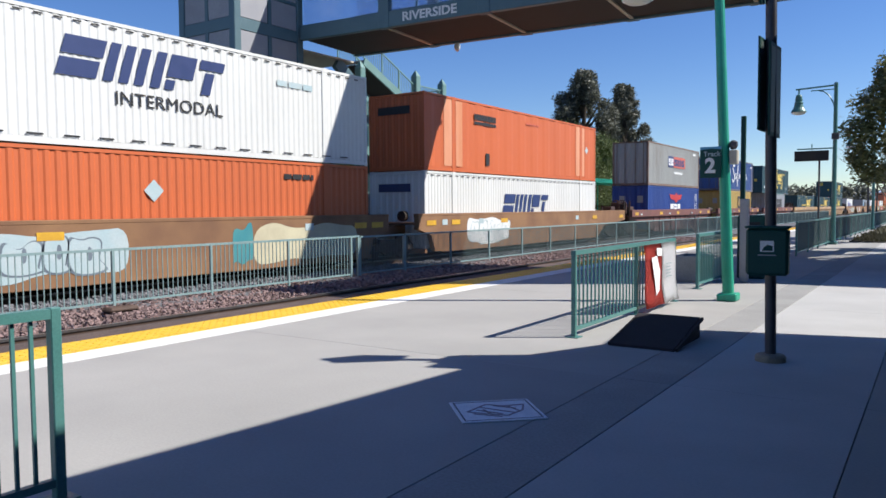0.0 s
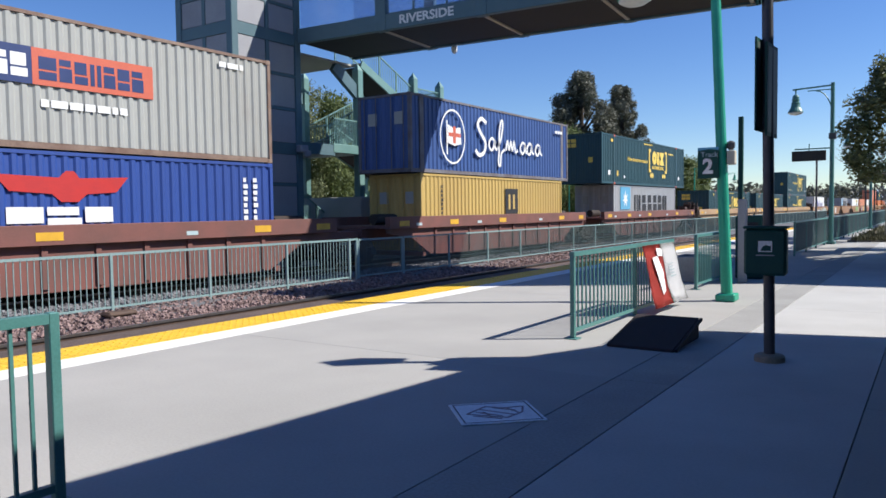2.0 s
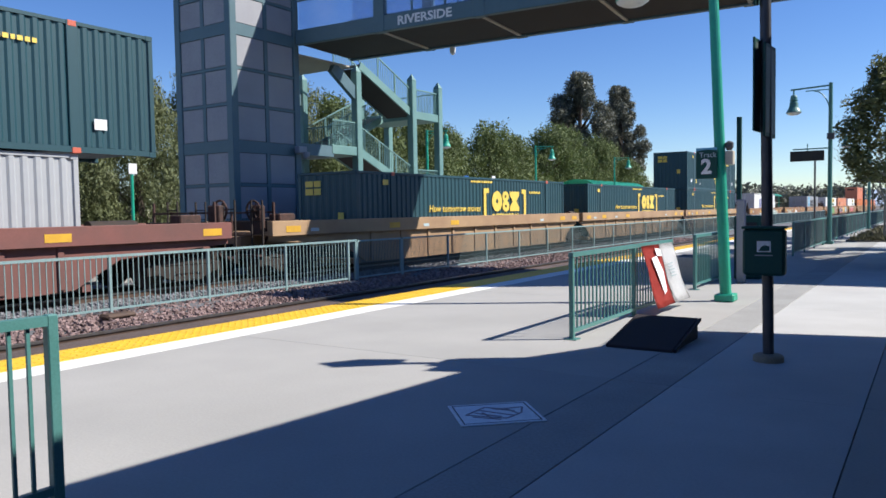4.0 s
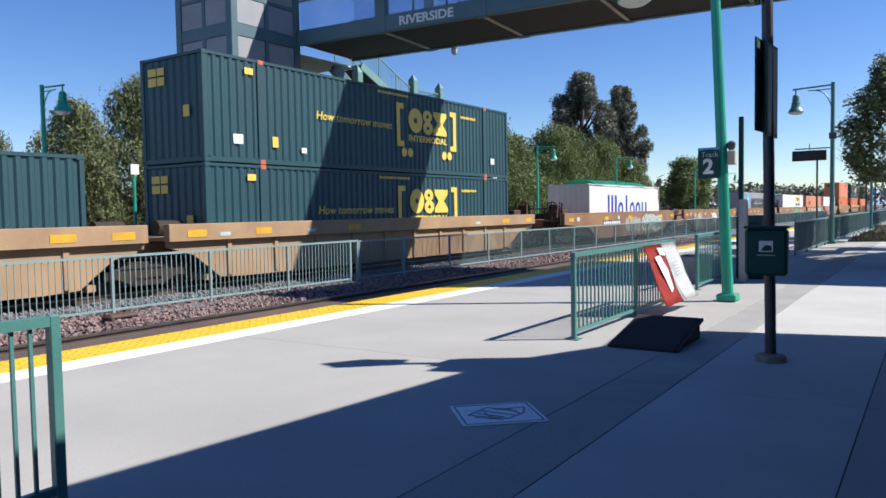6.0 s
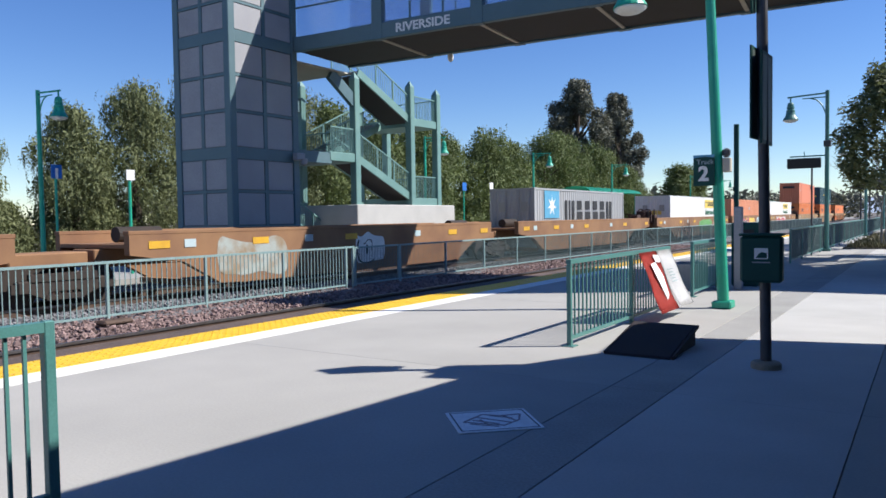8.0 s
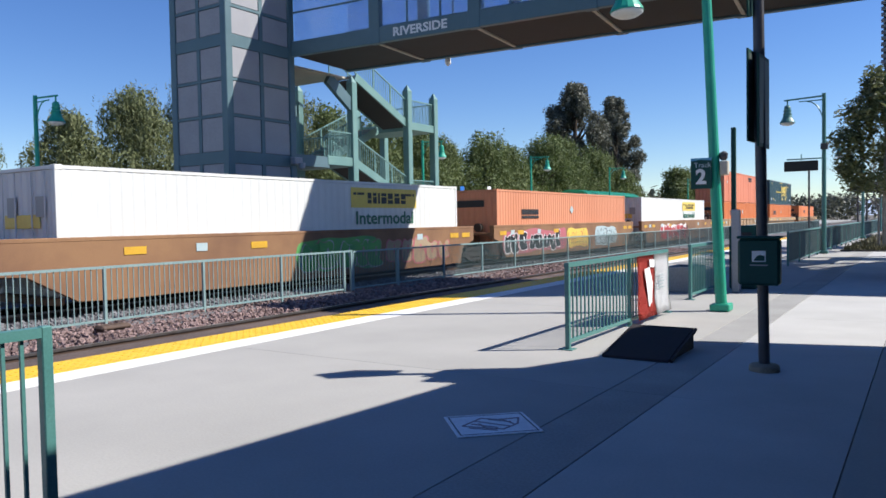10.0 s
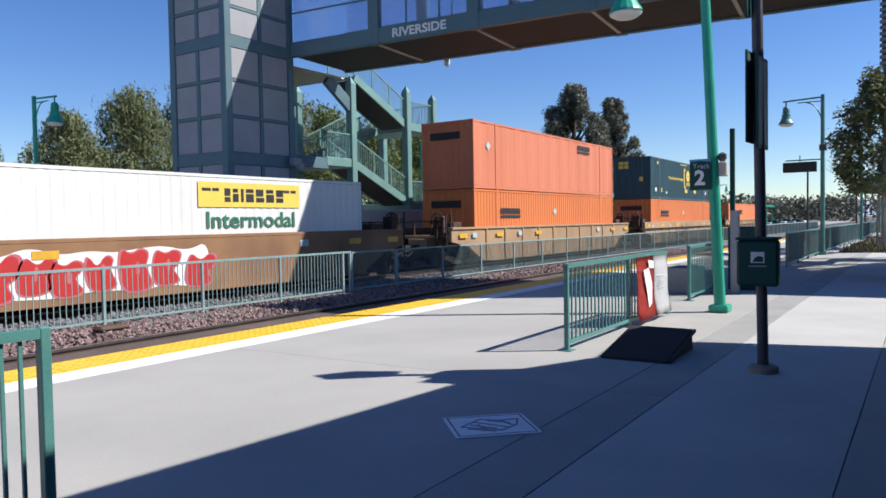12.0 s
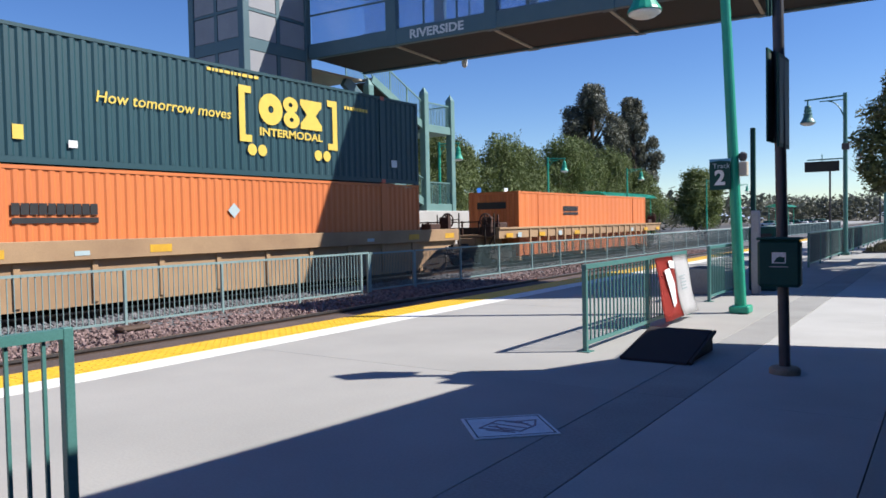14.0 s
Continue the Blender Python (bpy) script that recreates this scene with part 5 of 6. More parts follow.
def lamp_post(at, material, arm=1.38, way=-1, h=6.6, square=True, label=""):
    p = thing("lamp_post", label or "bright green steel lamp post with a bell shade", "lamp post", at, "lamp posts of the station")
    bm = bmesh.new()
    box(bm, -0.16, -0.16, 0, 0.16, 0.16, 0.13, 0.02)
    part("base", bm, material, p)
    bm = bmesh.new()
    rod(bm, (0, 0, 0.12), (0, 0, h), 0.095, 0.075, 14)
    part("pole", bm, material, p, smooth=False)
    bm = bmesh.new()
    rod(bm, (0, 0, h - 0.1), (way * (arm + 0.12), 0, h - 0.16), 0.035, seg=8)
    rod(bm, (0, 0, h - 0.26), (way * (arm - 0.45), 0, h - 0.26), 0.022, seg=8)
    prev = None
    for i in range(7):
        a = math.pi / 2 * i / 6
        q = (way * 0.62 * (1 - math.sin(a)), 0, h - 0.28 - 1.15 * (1 - math.cos(a)))
        if prev:
            rod(bm, prev, q, 0.022, seg=6)
        prev = q
    rod(bm, (way * arm, 0, h - 0.16), (way * arm, 0, h - 0.36), 0.03, seg=8)
    part("arm", bm, material, p)
    bm = bmesh.new()
    revolve(bm, [(0.03, 0.0), (0.1, -0.03), (0.13, -0.1), (0.13, -0.2), (0.155, -0.21), (0.155, -0.25), (0.13, -0.26), (0.15, -0.34), (0.175, -0.35), (0.175, -0.39), (0.16, -0.40), (0.2, -0.55), (0.29, -0.70), (0.305, -0.74), (0.28, -0.74)][::-1], (way * arm, 0, h - 0.36))
    part("shade", bm, material, p, smooth=False)
    bm = bmesh.new()
    revolve(bm, [(0.05, -0.86), (0.19, -0.83), (0.285, -0.77), (0.285, -0.745)], (way * arm, 0, h - 0.36))
    part("globe", bm, BULB, p, smooth=True)
    return p


post = lamp_post((-2.93, 13.05, 0), GREEN_BRIGHT, h=6.47, label="bright green lamp post with a bell shade and track sign")
post.rotation_euler = (0, radians(-2.4), 0)
far_green = lamp_post((-3.6, 34.2, 0), GREEN, label="green steel lamp post with a bell shade beside the fence")
for y in (56, 78, 100):
    copy_thing(far_green, pose(-3.6, y, 0))
one = lamp_post((-27.6, 14.75, -0.06), GREEN_BRIGHT, way=1, label="bright green lamp post on the far platform")
for x, y in ((-25.6, 36.9), (-25.6, 51.5), (-25.6, 68.3), (-25.6, 96), (-25.6, 112)):
    copy_thing(one, pose(x, y, -0.06))

# track sign on the lamp post
sign = thing("track_sign", "dark green sign with the number two, fixed to the lamp post", "sign", (-2.96, 13.05, 2.08))
bm = bmesh.new()
box(bm, -0.43, -0.15, 0, -0.085, -0.12, 0.52, 0.006)
part("plate", bm, GREEN_DARK, sign)
lettering("number", "2", 0.34, (-0.345, -0.156, 0.09), END_ON, WHITE, sign, bold=0.012)
lettering("word", "Track", 0.12, (-0.375, -0.156, 0.36), END_ON, MARK["aqua"], sign)
bm = bmesh.new()
patch_pts = [(-0.43, 0.47), (-0.25, 0.49), (-0.085, 0.47), (-0.085, 0.52), (-0.43, 0.52)]
bm.faces.new([bm.verts.new((x, -0.154, z)) for x, z in patch_pts])
part("swoosh", bm, MARK["sky"], sign)
speaker = thing("loudspeaker", "small cream box loudspeaker on the lamp post", "loudspeaker", (-2.935, 13.05, 2.3))
bm = bmesh.new()
box(bm, 0.0, -0.07, 0, 0.13, 0.07, 0.24, 0.015)
part("body", bm, CREAM, speaker)
bm = bmesh.new()
revolve(bm, [(0.04, 0.0), (0.07, 0.05), (0.07, 0.12), (0.03, 0.15)], (0.05, 0, 0.25), 10)
part("cap", bm, DARK_STEEL, speaker)

# dark pole with twin panels and a schedule box
pole = thing("sign_pole", "dark grey steel pole in a concrete footing", "pole", (-1.41, 8.16, 0))
bm = bmesh.new()
rod(bm, (0, 0, 0.05), (-0.06, 0, 4.5), 0.055, 0.055, 16)
part("shaft", bm, DARK_STEEL, pole, smooth=False)
bm = bmesh.new()
revolve(bm, [(0.15, 0.0), (0.15, 0.05), (0.13, 0.07), (0.06, 0.08)], seg=20)
part("footing", bm, surf("tan footing", (0.304, 0.251, 0.182), (0.228, 0.19, 0.144), 6, 0.9, bump=0.4), pole)
for sx, zz in ((-0.105, 2.36), (0.02, 2.30)):
    bm = bmesh.new()
    box(bm, sx * 0.8, -0.22, zz, sx * 0.8 + 0.02, 0.22, zz + 0.93, 0.004)
    panel = part("sign_panel", bm, GREEN_DARK, pole, "dark metal sign panel")
    panel.matrix_basis = pose(-0.03, 0, 0, 0, 0, -3)
    bm = bmesh.new()
    box(bm, sx * 0.8 + 0.0205, -0.19, zz + 0.04, sx * 0.8 + 0.0225, 0.19, zz + 0.89, 0.0005)
    part("face", bm, surf("dull sign face", (0.053, 0.076, 0.068), (0.076, 0.099, 0.091), 3, 0.5), panel)
bm = bmesh.new()
pts = [(-0.12, 3.62), (0.2, 3.7), (0.24, 4.22), (0.0, 4.5), (-0.26, 4.2)]
lo = [bm.verts.new((-0.115, y, z)) for y, z in pts]
hi = [bm.verts.new((-0.135, y, z)) for y, z in pts]
bm.faces.new(lo)
bm.faces.new(hi[::-1])
for i in range(5):
    bm.faces.new((lo[i], hi[i], hi[(i + 1) % 5], lo[(i + 1) % 5]))
bmesh.ops.recalc_face_normals(bm, faces=bm.faces[:])
part("top_sign", bm, GREEN_DARK, pole, "pointed metal sign at the top of the pole")
bm = bmesh.new()
box_ob = thing("schedule_box", "dark green metal box with a white emblem on the pole", "box", (-1.43, 8.16, 0.9))
box(bm, -0.20, -0.20, 0, 0.20, -0.058, 0.47, 0.025)
part("body", bm, GREEN_DARK, box_ob)
bm = bmesh.new()
box(bm, -0.21, -0.21, 0.472, 0.21, -0.058, 0.50, 0.01)
part("lid", bm, GREEN_DARK, box_ob)
bm = bmesh.new()
quick_box(bm, -0.06, -0.204, 0.24, 0.07, -0.2015, 0.35)
part("emblem", bm, WHITE, box_ob, "white square emblem")
bm = bmesh.new()
v = [bm.verts.new((x, -0.2055, z)) for x, z in ((-0.045, 0.25), (0.06, 0.25), (0.06, 0.3), (0.01, 0.31), (-0.02, 0.29))]
bm.faces.new(v)
part("emblem_wave", bm, GREEN_DARK, box_ob)
bm = bmesh.new()
quick_box(bm, -0.08, -0.204, 0.2, 0.09, -0.2015, 0.212)
part("caption_bar", bm, PANEL, box_ob)

# cabinets and posts in the footbridge's shade
bm = bmesh.new()
box(bm, -3.46, 16.3, 0, -3.30, 16.5, 1.75, 0.02)
tagged(part("call_box", bm, PANEL), "tall grey metal call box behind the lamp post", "call box")
cab = thing("ticket_machine", "dark ticket machine standing in the shade of the footbridge", "ticket machine", (-3.42, 17.5, 0))
bm = bmesh.new()
box(bm, -0.28, -0.3, 0, 0.28, 0.3, 1.4, 0.03)
part("body", bm, GREEN_DARK, cab)
bm = bmesh.new()
box(bm, -0.2, -0.325, 0.85, 0.2, -0.302, 1.25, 0.01)
part("screen_panel", bm, BLACK, cab)
bm = bmesh.new()
box(bm, -0.07, -0.07, 0, 0.07, 0.07, 4.45, 0.01)
post3 = tagged(part("camera_post", bm, GREEN_DARK), "slim dark green square post", "post")
post3.location = (-5.22, 25, 0)
board = thing("display_board", "dark electronic display board hung from the lamp post", "display board", (-3.6, 34.2, 3.45))
bm = bmesh.new()
box(bm, -1.5, -0.09, 0, -0.22, 0.09, 0.42, 0.015)
part("case", bm, BLACK, board)
bm = bmesh.new()
beam(bm, (-1.4, 0, 0.5), (-0.08, 0, 0.5), 0.05, 0.05)
rod(bm, (-0.85, 0, 0.41), (-0.85, 0, 0.7), 0.02, seg=6)
part("arm", bm, GREEN, board)
bm = bmesh.new()
box(bm, -3.72, 34.05, 4.3, -3.45, 34.35, 4.55, 0.02)
tagged(part("junction_box", bm, DARK_STEEL), "small dark junction box on the lamp post", "junction box")
bm = bmesh.new()
rod(bm, (-5.35, 44, 0), (-5.35, 44, 4.0), 0.05, seg=10)
tagged(part("thin_post", bm, DARK_STEEL), "thin dark post beyond the display board", "post")


# ---- far platform: signs, shelter ----
def post_sign(x, y, z, material, label, w=0.5, h=0.55):
    s = thing("post_sign", label, "sign", (x, y, -0.06))
    bm = bmesh.new()
    rod(bm, (0, 0, 0), (0, 0, z + 0.06), 0.05, seg=10)
    part("post", bm, GREEN_BRIGHT, s)
    bm = bmesh.new()
    box(bm, 0.051, -w / 2, z - h + 0.06, 0.08, w / 2, z + 0.06, 0.008)
    part("plate", bm, material, s)
    return s


BLUE_SIGN = surf("blue sign enamel", (0.015, 0.122, 0.418), (0.019, 0.137, 0.456), 4, 0.4)
s = post_sign(-26.6, 14.75, 3.75, BLUE_SIGN, "round-cornered blue sign on a green post", 0.4, 0.5)
bm = bmesh.new()
quick_box(bm, 0.082, -0.05, 3.3, 0.086, 0.05, 3.68)
part("numeral_bar", bm, WHITE, s)
post_sign(-21.8, 14.52, 3.32, WHITE, "white square sign on a green post", 0.3, 0.34)
post_sign(-26.6, 42.9, 4.0, BLUE_SIGN, "small blue sign on a green post")
post_sign(-26.6, 46.6, 4.1, WHITE, "small white sign on a green post")


def shelter(x, y, w, l, z, material, label):
    s = thing("shelter", label, "shelter", (x, y, -0.06))
    bm = bmesh.new()
    n = 8
    lo, hi = [], []
    for i in range(n + 1):
        a = math.pi * (0.1 + 0.8 * i / n)
        lo.append([bm.verts.new((-w / 2 * math.cos(a), yy, z + 0.75 * math.sin(a))) for yy in (0, l)])
    for p, q in zip(lo, lo[1:]):
        bm.faces.new((p[0], p[1], q[1], q[0]))
    bmesh.ops.solidify(bm, geom=bm.faces[:], thickness=0.08)
    part("roof", bm, material, s)
    for yy in (0.6, l / 2, l - 0.6):
        for xx in (-w * 0.32, w * 0.32):
            bm = bmesh.new()
            rod(bm, (xx, yy, 0), (xx, yy, z + 0.5), 0.06, seg=8)
            part("post", bm, material, s)
        bm = bmesh.new()
        beam(bm, (-w * 0.42, yy, z + 0.3), (w * 0.42, yy, z + 0.3), 0.08, 0.12)
        part("tie_beam", bm, material, s)
    return s


shelter(-28.3, 65.5, 3.6, 14.5, 3.75, GREEN_BRIGHT, "green roofed shelter on the far platform")
shelter(-27.5, 150, 3.6, 13.5, 3.4, GREEN_BRIGHT, "green roofed shelter farther along the far platform")
shelter(-2.6, 58, 4.6, 10, 3.1, DARK_STEEL, "dark curved-roof shelter on the platform")
bm = bmesh.new()
box(bm, -0.13, -0.1, 0, 0.13, 0.35, 0.28, 0.03)
revolve(bm, [(0.02, -0.28), (0.12, -0.2), (0.14, -0.02), (0.1, 0.0)], (0.3, 0.1, 0.05), 12)
cctv = tagged(part("wall_camera", bm, PANEL), "grey dome camera on the corner of the lift tower", "camera")
cctv.location = (-20.28, 20.62, 3.9)


# ---- trees and planting ----
def leaf_cloud(bm, blobs, n, size, rng, droop=0.0, long=1.6, strand=1):
    """Leaves scattered through soft uneven blobs; in strands they hang below one another."""
    vols = [(b[3] * b[4] * b[5]) ** 0.75 for b in blobs]
    tot = sum(vols)
    verts, faces = [], []
    for (bx, by, bz, rx, ry, rz), vol in zip(blobs, vols):
        for _ in range(int(n * vol / tot / strand)):
            p = Vector((rng.gauss(0, 1), rng.gauss(0, 1), rng.gauss(0, 1)))
            p *= (0.55 + 0.5 * rng.random() ** 0.7 + 0.12 * rng.gauss(0, 1)) / p.length
            q = Vector((bx + p.x * rx, by + p.y * ry, bz + p.z * rz))
            for k in range(strand):
                a = Vector((rng.gauss(0, 1), rng.gauss(0, 1), rng.gauss(0, 0.6) - 1.5 * droop)).normalized()
                b = a.cross(p.normalized() * 1.3 + Vector((rng.gauss(0, 0.6), rng.gauss(0, 0.6), rng.gauss(0, 0.6)))).normalized()
                s = size * rng.uniform(0.6, 1.3)
                u, w = a * s * long * 0.5, b * s * 0.4
                i = len(verts)
                verts.extend((q - u, q + w, q + u, q - w))
                faces.append((i, i + 1, i + 2, i + 3))
                q = q + Vector((rng.gauss(0, 0.4) * size, rng.gauss(0, 0.4) * size, -size * long * 0.8))
    me = bpy.data.meshes.new("leaves")
    me.from_pydata(verts, [], faces)
    bm.from_mesh(me)
    bpy.data.meshes.remove(me)


def tree(x, y, z0, h, r, leaves, bark, seed, n, size, label, droop=0.0, start=0.3, lobes=16, thin=1.0, lean=0.0, wild=0.15, clump=(0.17, 0.34), name="tree"):
    rng = random.Random(seed)
    t = thing(name, label, "tree", (x, y, z0))
    bm = bmesh.new()
    rod(bm, (0, 0, 0), (lean * 0.5, 0, h * 0.45), 0.035 * h * thin, 0.02 * h * thin, 9)
    rod(bm, (lean * 0.5, 0, h * 0.44), (lean, 0, h * 0.8), 0.02 * h * thin, 0.006 * h * thin, 7)
    blobs = []
    for i in range(lobes):
        f = (i + rng.random()) / lobes
        zz = h * (start + (0.93 - start) * f)
        rad = r * (0.10 + 0.95 * math.sin(math.pi * min(1, 0.18 + 0.8 * f) ** 0.95)) * rng.uniform(0.5, 1.0 + wild)
        a = i * 2.4 + rng.uniform(-0.6, 0.6)
        cx, cy = lean * f + rad * 0.62 * math.cos(a), rad * 0.62 * math.sin(a)
        s = r * rng.uniform(*clump)
        blobs.append((cx, cy, zz, s * rng.uniform(0.8, 1.25), s * rng.uniform(0.8, 1.25), s * rng.uniform(0.65, 1.1)))
        if i % 3 == 0:
            rod(bm, (lean * f * 0.7, 0, max(h * 0.2, zz - h * 0.16)), (cx * 0.9, cy * 0.9, zz), 0.011 * h * thin, 0.003 * h * thin, 6)
    part("trunk", bm, bark, t)
    bm = bmesh.new()
    leaf_cloud(bm, [(q[0], q[1], q[2], q[3] * 0.8, q[4] * 0.8, q[5] * 0.8) for q in blobs], n // 4, size * 2.0, rng, droop)
    leaf_cloud(bm, blobs, n, size, rng, droop, 2.4, 5 if droop > 0.5 else 2)
    part("crown", bm, leaves, t)
    return t


W_LABEL = "drooping grey-green willow-like tree behind the far platform"
for i, (x, y, h, r) in enumerate(((-36, 20.9, 8.4, 2.7), (-36, 24.4, 10.0, 3.0), (-37, 29.2, 11.2, 3.4), (-36, 15.4, 7.4, 2.5), (-36, 17.4, 3.2, 1.7), (-34, 34.0, 11.0, 3.4))):
    tree(x, y, -0.62, h, r, LEAF_WILLOW, BARK, 20 + i, 26000, 0.075, W_LABEL, droop=0.9, start=0.06, lobes=40, clump=(0.2, 0.42), name="willow_tree")
P_LABEL = "dense green pepper tree in the row behind the far platform"
for i, (x, y, h, r) in enumerate(((-34, 38, 10.4, 3.8), (-34, 43, 9.4, 3.8), (-34, 48, 10.0, 4.0), (-35, 53.5, 9.6, 4.0), (-34, 59, 10.3, 4.2), (-35, 65, 10.0, 4.2), (-34, 71, 11.2, 4.4), (-35, 78, 11.6, 4.6), (-34, 85, 10.6, 4.4), (-33, 92, 8.6, 4.0))):
    tree(x, y, -0.62, h, r, LEAF_PEPPER, BARK, 40 + i, 20000, 0.11, P_LABEL, droop=0.6, start=0.04, lobes=34, clump=(0.2, 0.4), wild=0.25, name="pepper_tree")
E_LABEL = "tall dark eucalyptus tree with open clumps of leaves"
tree(-40, 92.5, -0.62, 21.6, 5.0, LEAF_EUCALYPT, BARK, 61, 26000, 0.17, E_LABEL, droop=0.4, start=0.24, wild=0.45, lean=0.8, lobes=60, clump=(0.16, 0.31), name="eucalyptus_tree")
tree(-40, 110.5, -0.62, 22.4, 4.2, LEAF_EUCALYPT, BARK, 62, 22000, 0.18, E_LABEL, droop=0.4, start=0.24, wild=0.5, lean=-0.5, lobes=52, clump=(0.16, 0.31), name="eucalyptus_tree")
O_LABEL = "round green shade tree beyond the far platform"
tree(-36, 128, -0.62, 10.8, 4.8, LEAF_PEPPER, BARK, 71, 10000, 0.2, O_LABEL, start=0.15, lobes=40, name="shade_tree")
tree(-37, 137, -0.62, 11.0, 4.8, LEAF_PEPPER, BARK, 72, 10000, 0.2, O_LABEL, start=0.15, lobes=40, name="shade_tree")
S_LABEL = "young street tree with sparse olive leaves in the planting bed"
tree(-1.55, 37.5, 0.02, 8.2, 2.3, LEAF_STREET, BARK_PALE, 81, 8000, 0.1, S_LABEL, start=0.34, lobes=44, thin=0.5, name="street_tree")
tree(-0.2, 42.5, 0.02, 8.6, 2.5, LEAF_STREET, BARK_PALE, 82, 7000, 0.1, S_LABEL, start=0.36, lobes=40, thin=0.5, name="street_tree")


def bare_tree(x, y, z0, h, seed):
    rng = random.Random(seed)
    t = thing("bare_tree", "leafless pale branching young tree", "tree", (x, y, z0))
    bm = bmesh.new()

    def limb(p, d, l, r, k):
        q = p + d * l
        rod(bm, p, q, r, r * 0.6, 6)
        if k:
            for _ in range(3):
                nd = (d + Vector((rng.uniform(-0.7, 0.7), rng.uniform(-0.7, 0.7), rng.uniform(-0.1, 0.5)))).normalized()
                limb(q, nd, l * rng.uniform(0.6, 0.8), r * 0.55, k - 1)

    limb(Vector((0, 0, 0)), Vector((0, 0, 1)), h * 0.4, 0.016 * h, 4)
    part("branch", bm, BARK_PALE, t)


bare_tree(-1.9, 39.5, 0.02, 4.4, 5)
bare_tree(-1.4, 47, 0.02, 4.6, 6)
bare_tree(-4.35, 16.45, 0.5, 0.85, 9)
planter = thing("planter", "square pale concrete planter with a leafless shrub", "planter", (-4.43, 16.4, 0))
bm = bmesh.new()
for x0, y0, x1, y1 in ((-0.3, -0.5, 0.3, -0.42), (-0.3, 0.42, 0.3, 0.5), (-0.3, -0.418, -0.22, 0.418), (0.22, -0.418, 0.3, 0.418)):
    box(bm, x0, y0, 0, x1, y1, 0.55, 0.015)
part("body", bm, CONCRETE_DARK, planter)
bm = bmesh.new()
quick_box(bm, -0.218, -0.416, 0.1, 0.218, 0.416, 0.5)
part("soil", bm, EARTH, planter)

# planting bed with a kerb
bm = bmesh.new()
slab(bm, [(-3.2, 36.4), (5, 36.4), (5, 90), (-3.2, 90)], -0.05, 0.06)
bed = structure("planting_bed", bm, EARTH, "brown planting bed beside the platform fence", "planting bed")
rng = random.Random(8)
bm = bmesh.new()
for _ in range(5000):
    x, y = rng.uniform(-3.1, 2.5), 36.5 + 22 * rng.random() ** 1.6
    h, a = rng.uniform(0.08, 0.3), rng.uniform(0, 6.28)
    w = 0.03
    p = Vector((x, y, 0.06))
    s = Vector((math.cos(a), math.sin(a), 0)) * w
    tip = p + Vector((rng.uniform(-0.12, 0.12), rng.uniform(-0.12, 0.12), h))
    bm.faces.new([bm.verts.new(q) for q in (p - s, p + s, tip)])
tagged(part("grass", bm, GRASS), "dry grass and low weeds in the planting bed", "grass", kind="stuff")

# distance: a belt of trees and hills painted pale with haze
rng = random.Random(12)
bm = bmesh.new()
blobs = [(rng.uniform(-60, -6) - 0.05 * k, 300 + rng.uniform(0, 60), 3.5 + rng.uniform(0, 2.5), 7, 5, 5.0) for k in range(40)]
blobs += [(rng.uniform(-110, -44), rng.uniform(150, 260), 3.0 + rng.uniform(0, 2), 7, 6, 4.5) for k in range(40)]
blobs += [(-50 - rng.uniform(0, 14), -10 + 9 * k, 1.2 + rng.uniform(0, 1.2), 6, 6, 2.6) for k in range(16)]
leaf_cloud(bm, blobs, 16000, 1.1, rng)
tagged(part("far_woods", bm, LEAF_EUCALYPT), "far belt of dark trees along the railway", "woods", kind="stuff")
# the haze of distance is put into the hills' base colour
HILL = surf("hills with painted haze", (0.42, 0.5, 0.62), (0.46, 0.54, 0.65), 0.002, 0.95, fine=0.02)
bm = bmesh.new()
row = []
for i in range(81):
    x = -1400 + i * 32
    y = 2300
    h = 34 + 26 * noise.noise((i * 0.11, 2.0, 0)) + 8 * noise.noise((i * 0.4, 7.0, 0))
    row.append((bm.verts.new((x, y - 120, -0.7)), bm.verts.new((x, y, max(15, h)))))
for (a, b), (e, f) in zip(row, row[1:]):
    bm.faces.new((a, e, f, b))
structure("backdrop", bm, HILL, "hills on the horizon with pale blue haze painted in", "hills")
bm = bmesh.new()
slab(bm, [(-60, 120), (-32, 120), (-32, 330), (-60, 330)], -0.61, -0.58)
structure("road", bm, ASPHALT, "grey car park beyond the far platform", "car park")


def parked_car(x, y, rz, paint):
    c = thing("parked_car", "parked car seen far off beside the railway", "car", (x, y, -0.58), "parked cars")
    c.rotation_euler = (0, 0, radians(rz))
    bm = bmesh.new()
    box(bm, -0.9, -2.2, 0.3, 0.9, 2.2, 0.85, 0.12)
    part("body", bm, paint, c)
    bm = bmesh.new()
    box(bm, -0.75, -1.2, 0.84, 0.75, 1.3, 1.42, 0.18)
    part("cabin", bm, GREEN_DARK, c)
    for sx in (-0.85, 0.85):
        for yy in (-1.35, 1.35):
            bm = bmesh.new()
            rod(bm, (sx - 0.1, yy, 0.32), (sx + 0.1, yy, 0.32), 0.32, seg=14)
            part("wheel", bm, BLACK, c)


for i in range(7):
    parked_car(-36 + 0.5 * (i % 3), 190 + 14 * i, 80 + 10 * (i % 2), (WHITE, PANEL, DARK_STEEL)[i % 3])

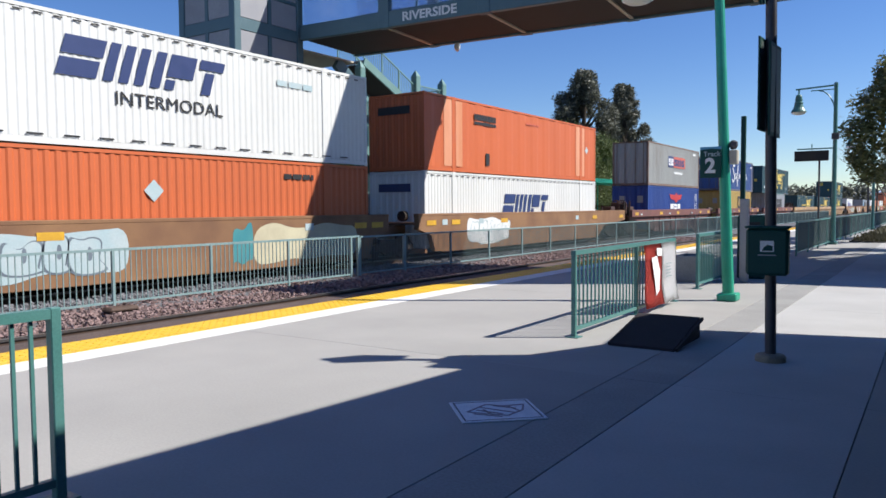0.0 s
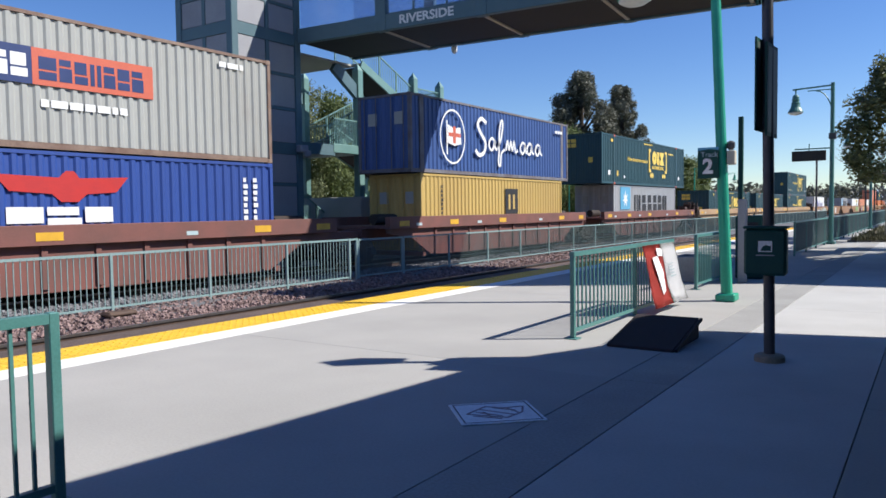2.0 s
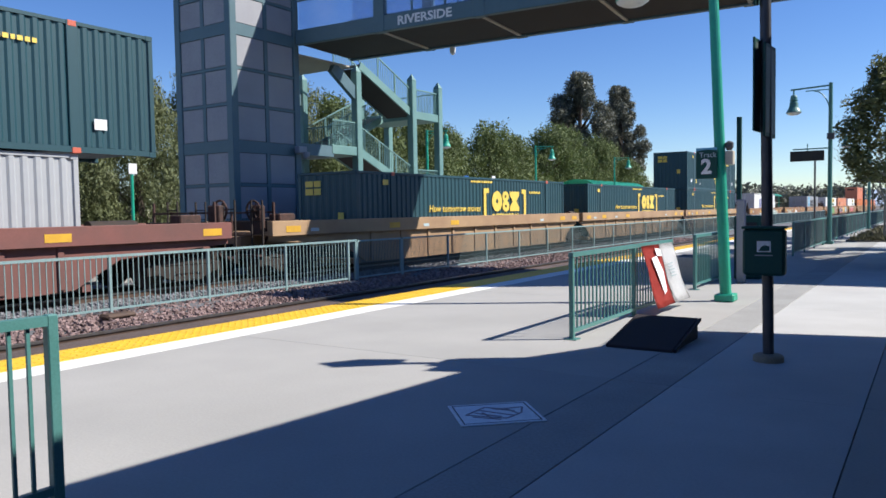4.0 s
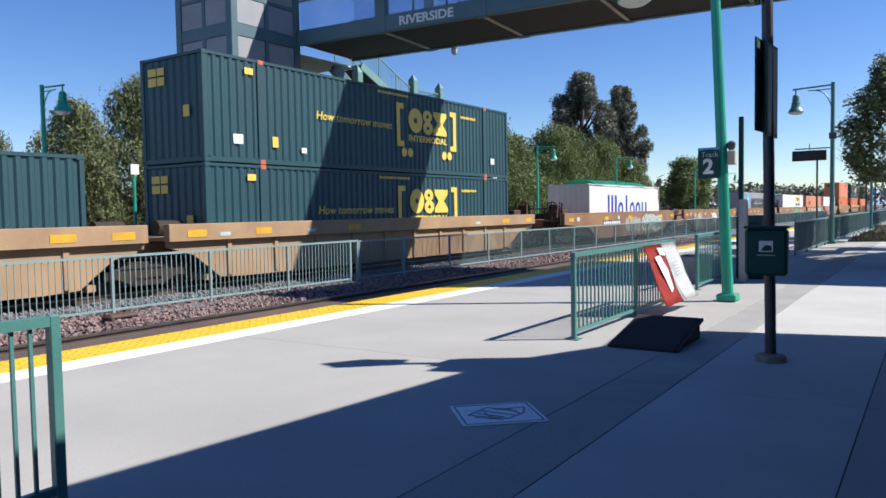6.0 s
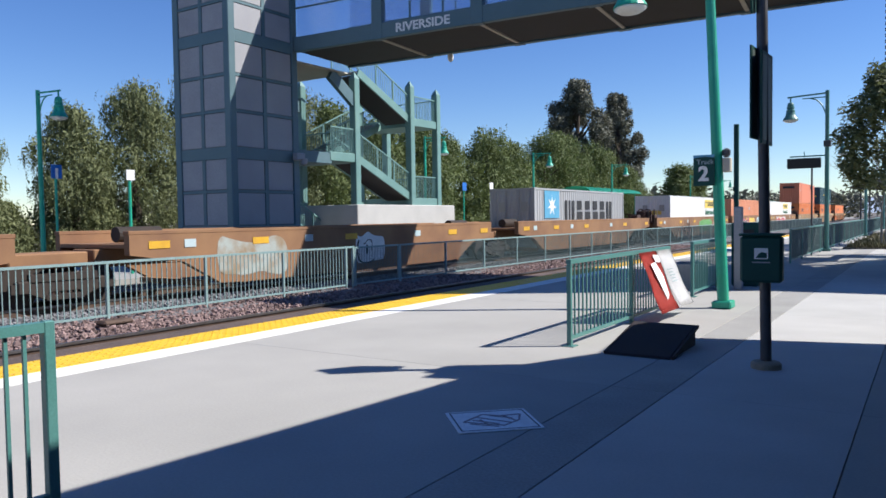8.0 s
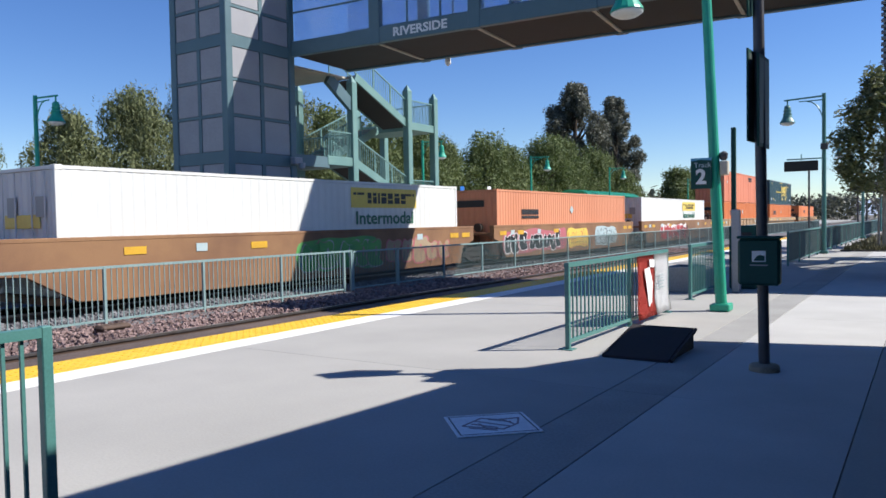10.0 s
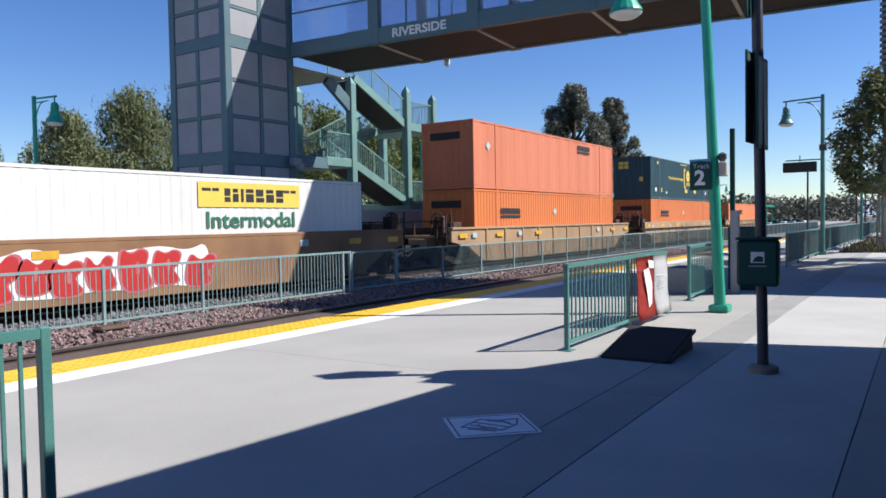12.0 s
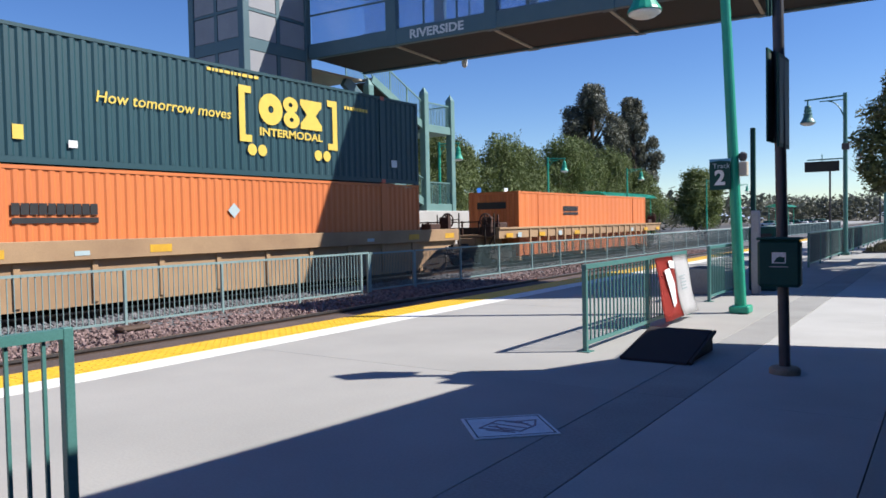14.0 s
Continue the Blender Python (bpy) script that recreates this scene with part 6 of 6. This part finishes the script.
# ---- loose stones of the ballast ----
def stones(name, x0, x1, y0, y1, z, n, material, label, seed):
    rng = random.Random(seed)
    bm = bmesh.new()
    for _ in range(n):
        f = rng.random() ** 1.5
        x, y = rng.uniform(x0, x1), y0 + (y1 - y0) * f
        r = rng.uniform(0.03, 0.062)
        c = Vector((x, y, z + rng.uniform(-0.02, 0.05)))
        ax = [Vector((rng.gauss(0, 1), rng.gauss(0, 1), rng.gauss(0, 1))).normalized() for _ in range(1)][0]
        bx = ax.orthogonal().normalized()
        cx = ax.cross(bx)
        v = [bm.verts.new(c + d * r * rng.uniform(0.65, 1.25)) for d in (ax, bx, -bx, cx, -cx, -ax)]
        for f3 in ((0, 1, 3), (0, 3, 2), (0, 2, 4), (0, 4, 1), (5, 3, 1), (5, 2, 3), (5, 4, 2), (5, 1, 4)):
            bm.faces.new([v[i] for i in f3])
    return tagged(part(name, bm, material), label, "ballast", kind="stuff")


STONE_RED = leafy("reddish stones", (0.114, 0.076, 0.07), (0.319, 0.22, 0.201), 0.95)
STONE_GREY = leafy("grey stones", (0.084, 0.084, 0.087), (0.258, 0.258, 0.266), 0.95)
stones("ballast_stones", -13.75, -11.05, 0.5, 46, -0.32, 17000, STONE_RED, "loose reddish ballast stones beside the near track", 1)
stones("ballast_stones", -15.6, -13.7, 0.5, 40, -0.35, 8000, STONE_GREY, "loose grey ballast stones beside the train", 2)
bm = bmesh.new()
box(bm, -0.16, -0.3, 0, 0.16, 0.3, 0.1, 0.04)
lump = tagged(part("timber_offcut", bm, STEEL_RAIL), "dark timber offcut lying on the ballast", "offcut")
lump.location = (-12.6, 8.0, -0.28)

# ---- slabs of the platform ----
cols = [(-7.60, -2.5, CONCRETE), (-2.5, -1.95, CONCRETE_DARK), (-1.95, -0.44, CONCRETE_PALE), (-0.44, 2.2, CONCRETE), (2.2, 5.58, CONCRETE)]
for x0, x1, m in cols:
    base = None
    for k in range(-3, 16):
        if base is None:
            bm = bmesh.new()
            box(bm, x0 + 0.004, 0.003, -0.054, x1 - 0.004, 5.997, 0.0, 0.003)
            base = part("slab", bm, m, platform)
            base.matrix_basis = pose(0, 6 * k + 0.6, 0)
        else:
            share("slab", base, platform, pose(0, 6 * k + 0.6, 0))
bm = bmesh.new()
quick_box(bm, -7.60, 96.7, -0.054, 5.58, 190, 0.0)
part("slab", bm, CONCRETE, platform)
base = None
for k in range(108):
    y = -4.0 + 0.611 * k
    if base is None:
        bm = bmesh.new()
        box(bm, -8.75, 0.003, -0.05, -8.065, 0.608, 0.004, 0.003)
        for bx in range(5):
            for by in range(5):
                x, y0 = -8.68 + 0.136 * bx, 0.06 + 0.122 * by
                quick_box(bm, x - 0.018, y0 - 0.018, 0.004, x + 0.018, y0 + 0.018, 0.009)
        base = part("tile", bm, YELLOW, tactile)
        base.matrix_basis = pose(0, y, 0)
    else:
        share("tile", base, tactile, pose(0, y, 0))


def motions():
    for ob, s, z in moving:
        walk(ob, [(t, pose(TRACK_TRAIN, s - SPEED * t, z)) for t in (0.0, 3.5, 7.0, 10.5, 14.0)])
    swing = [(0.0, 4), (0.5, 8), (1.0, 7), (1.5, 8), (2.0, 18), (2.5, 36), (3.0, 33), (3.6, 20), (4.4, 26), (5.5, 34), (6.0, 30), (6.5, 24), (7.0, 42), (7.5, 40), (8.5, 18), (10.0, 3), (10.5, 8), (11.0, 12), (11.5, 6), (12.0, 5), (12.5, 2), (13.0, 2), (13.5, 7), (14.0, 14)]
    walk(banner, [(t, pose(-3.62, 10.68, 1.03, 0, -0.72 * a, 0)) for t, a in swing])
    walk(white_half, [(t, pose(0, 0, 0, 0, -0.06 * max(0, a - 10), 0)) for t, a in swing])


motions()
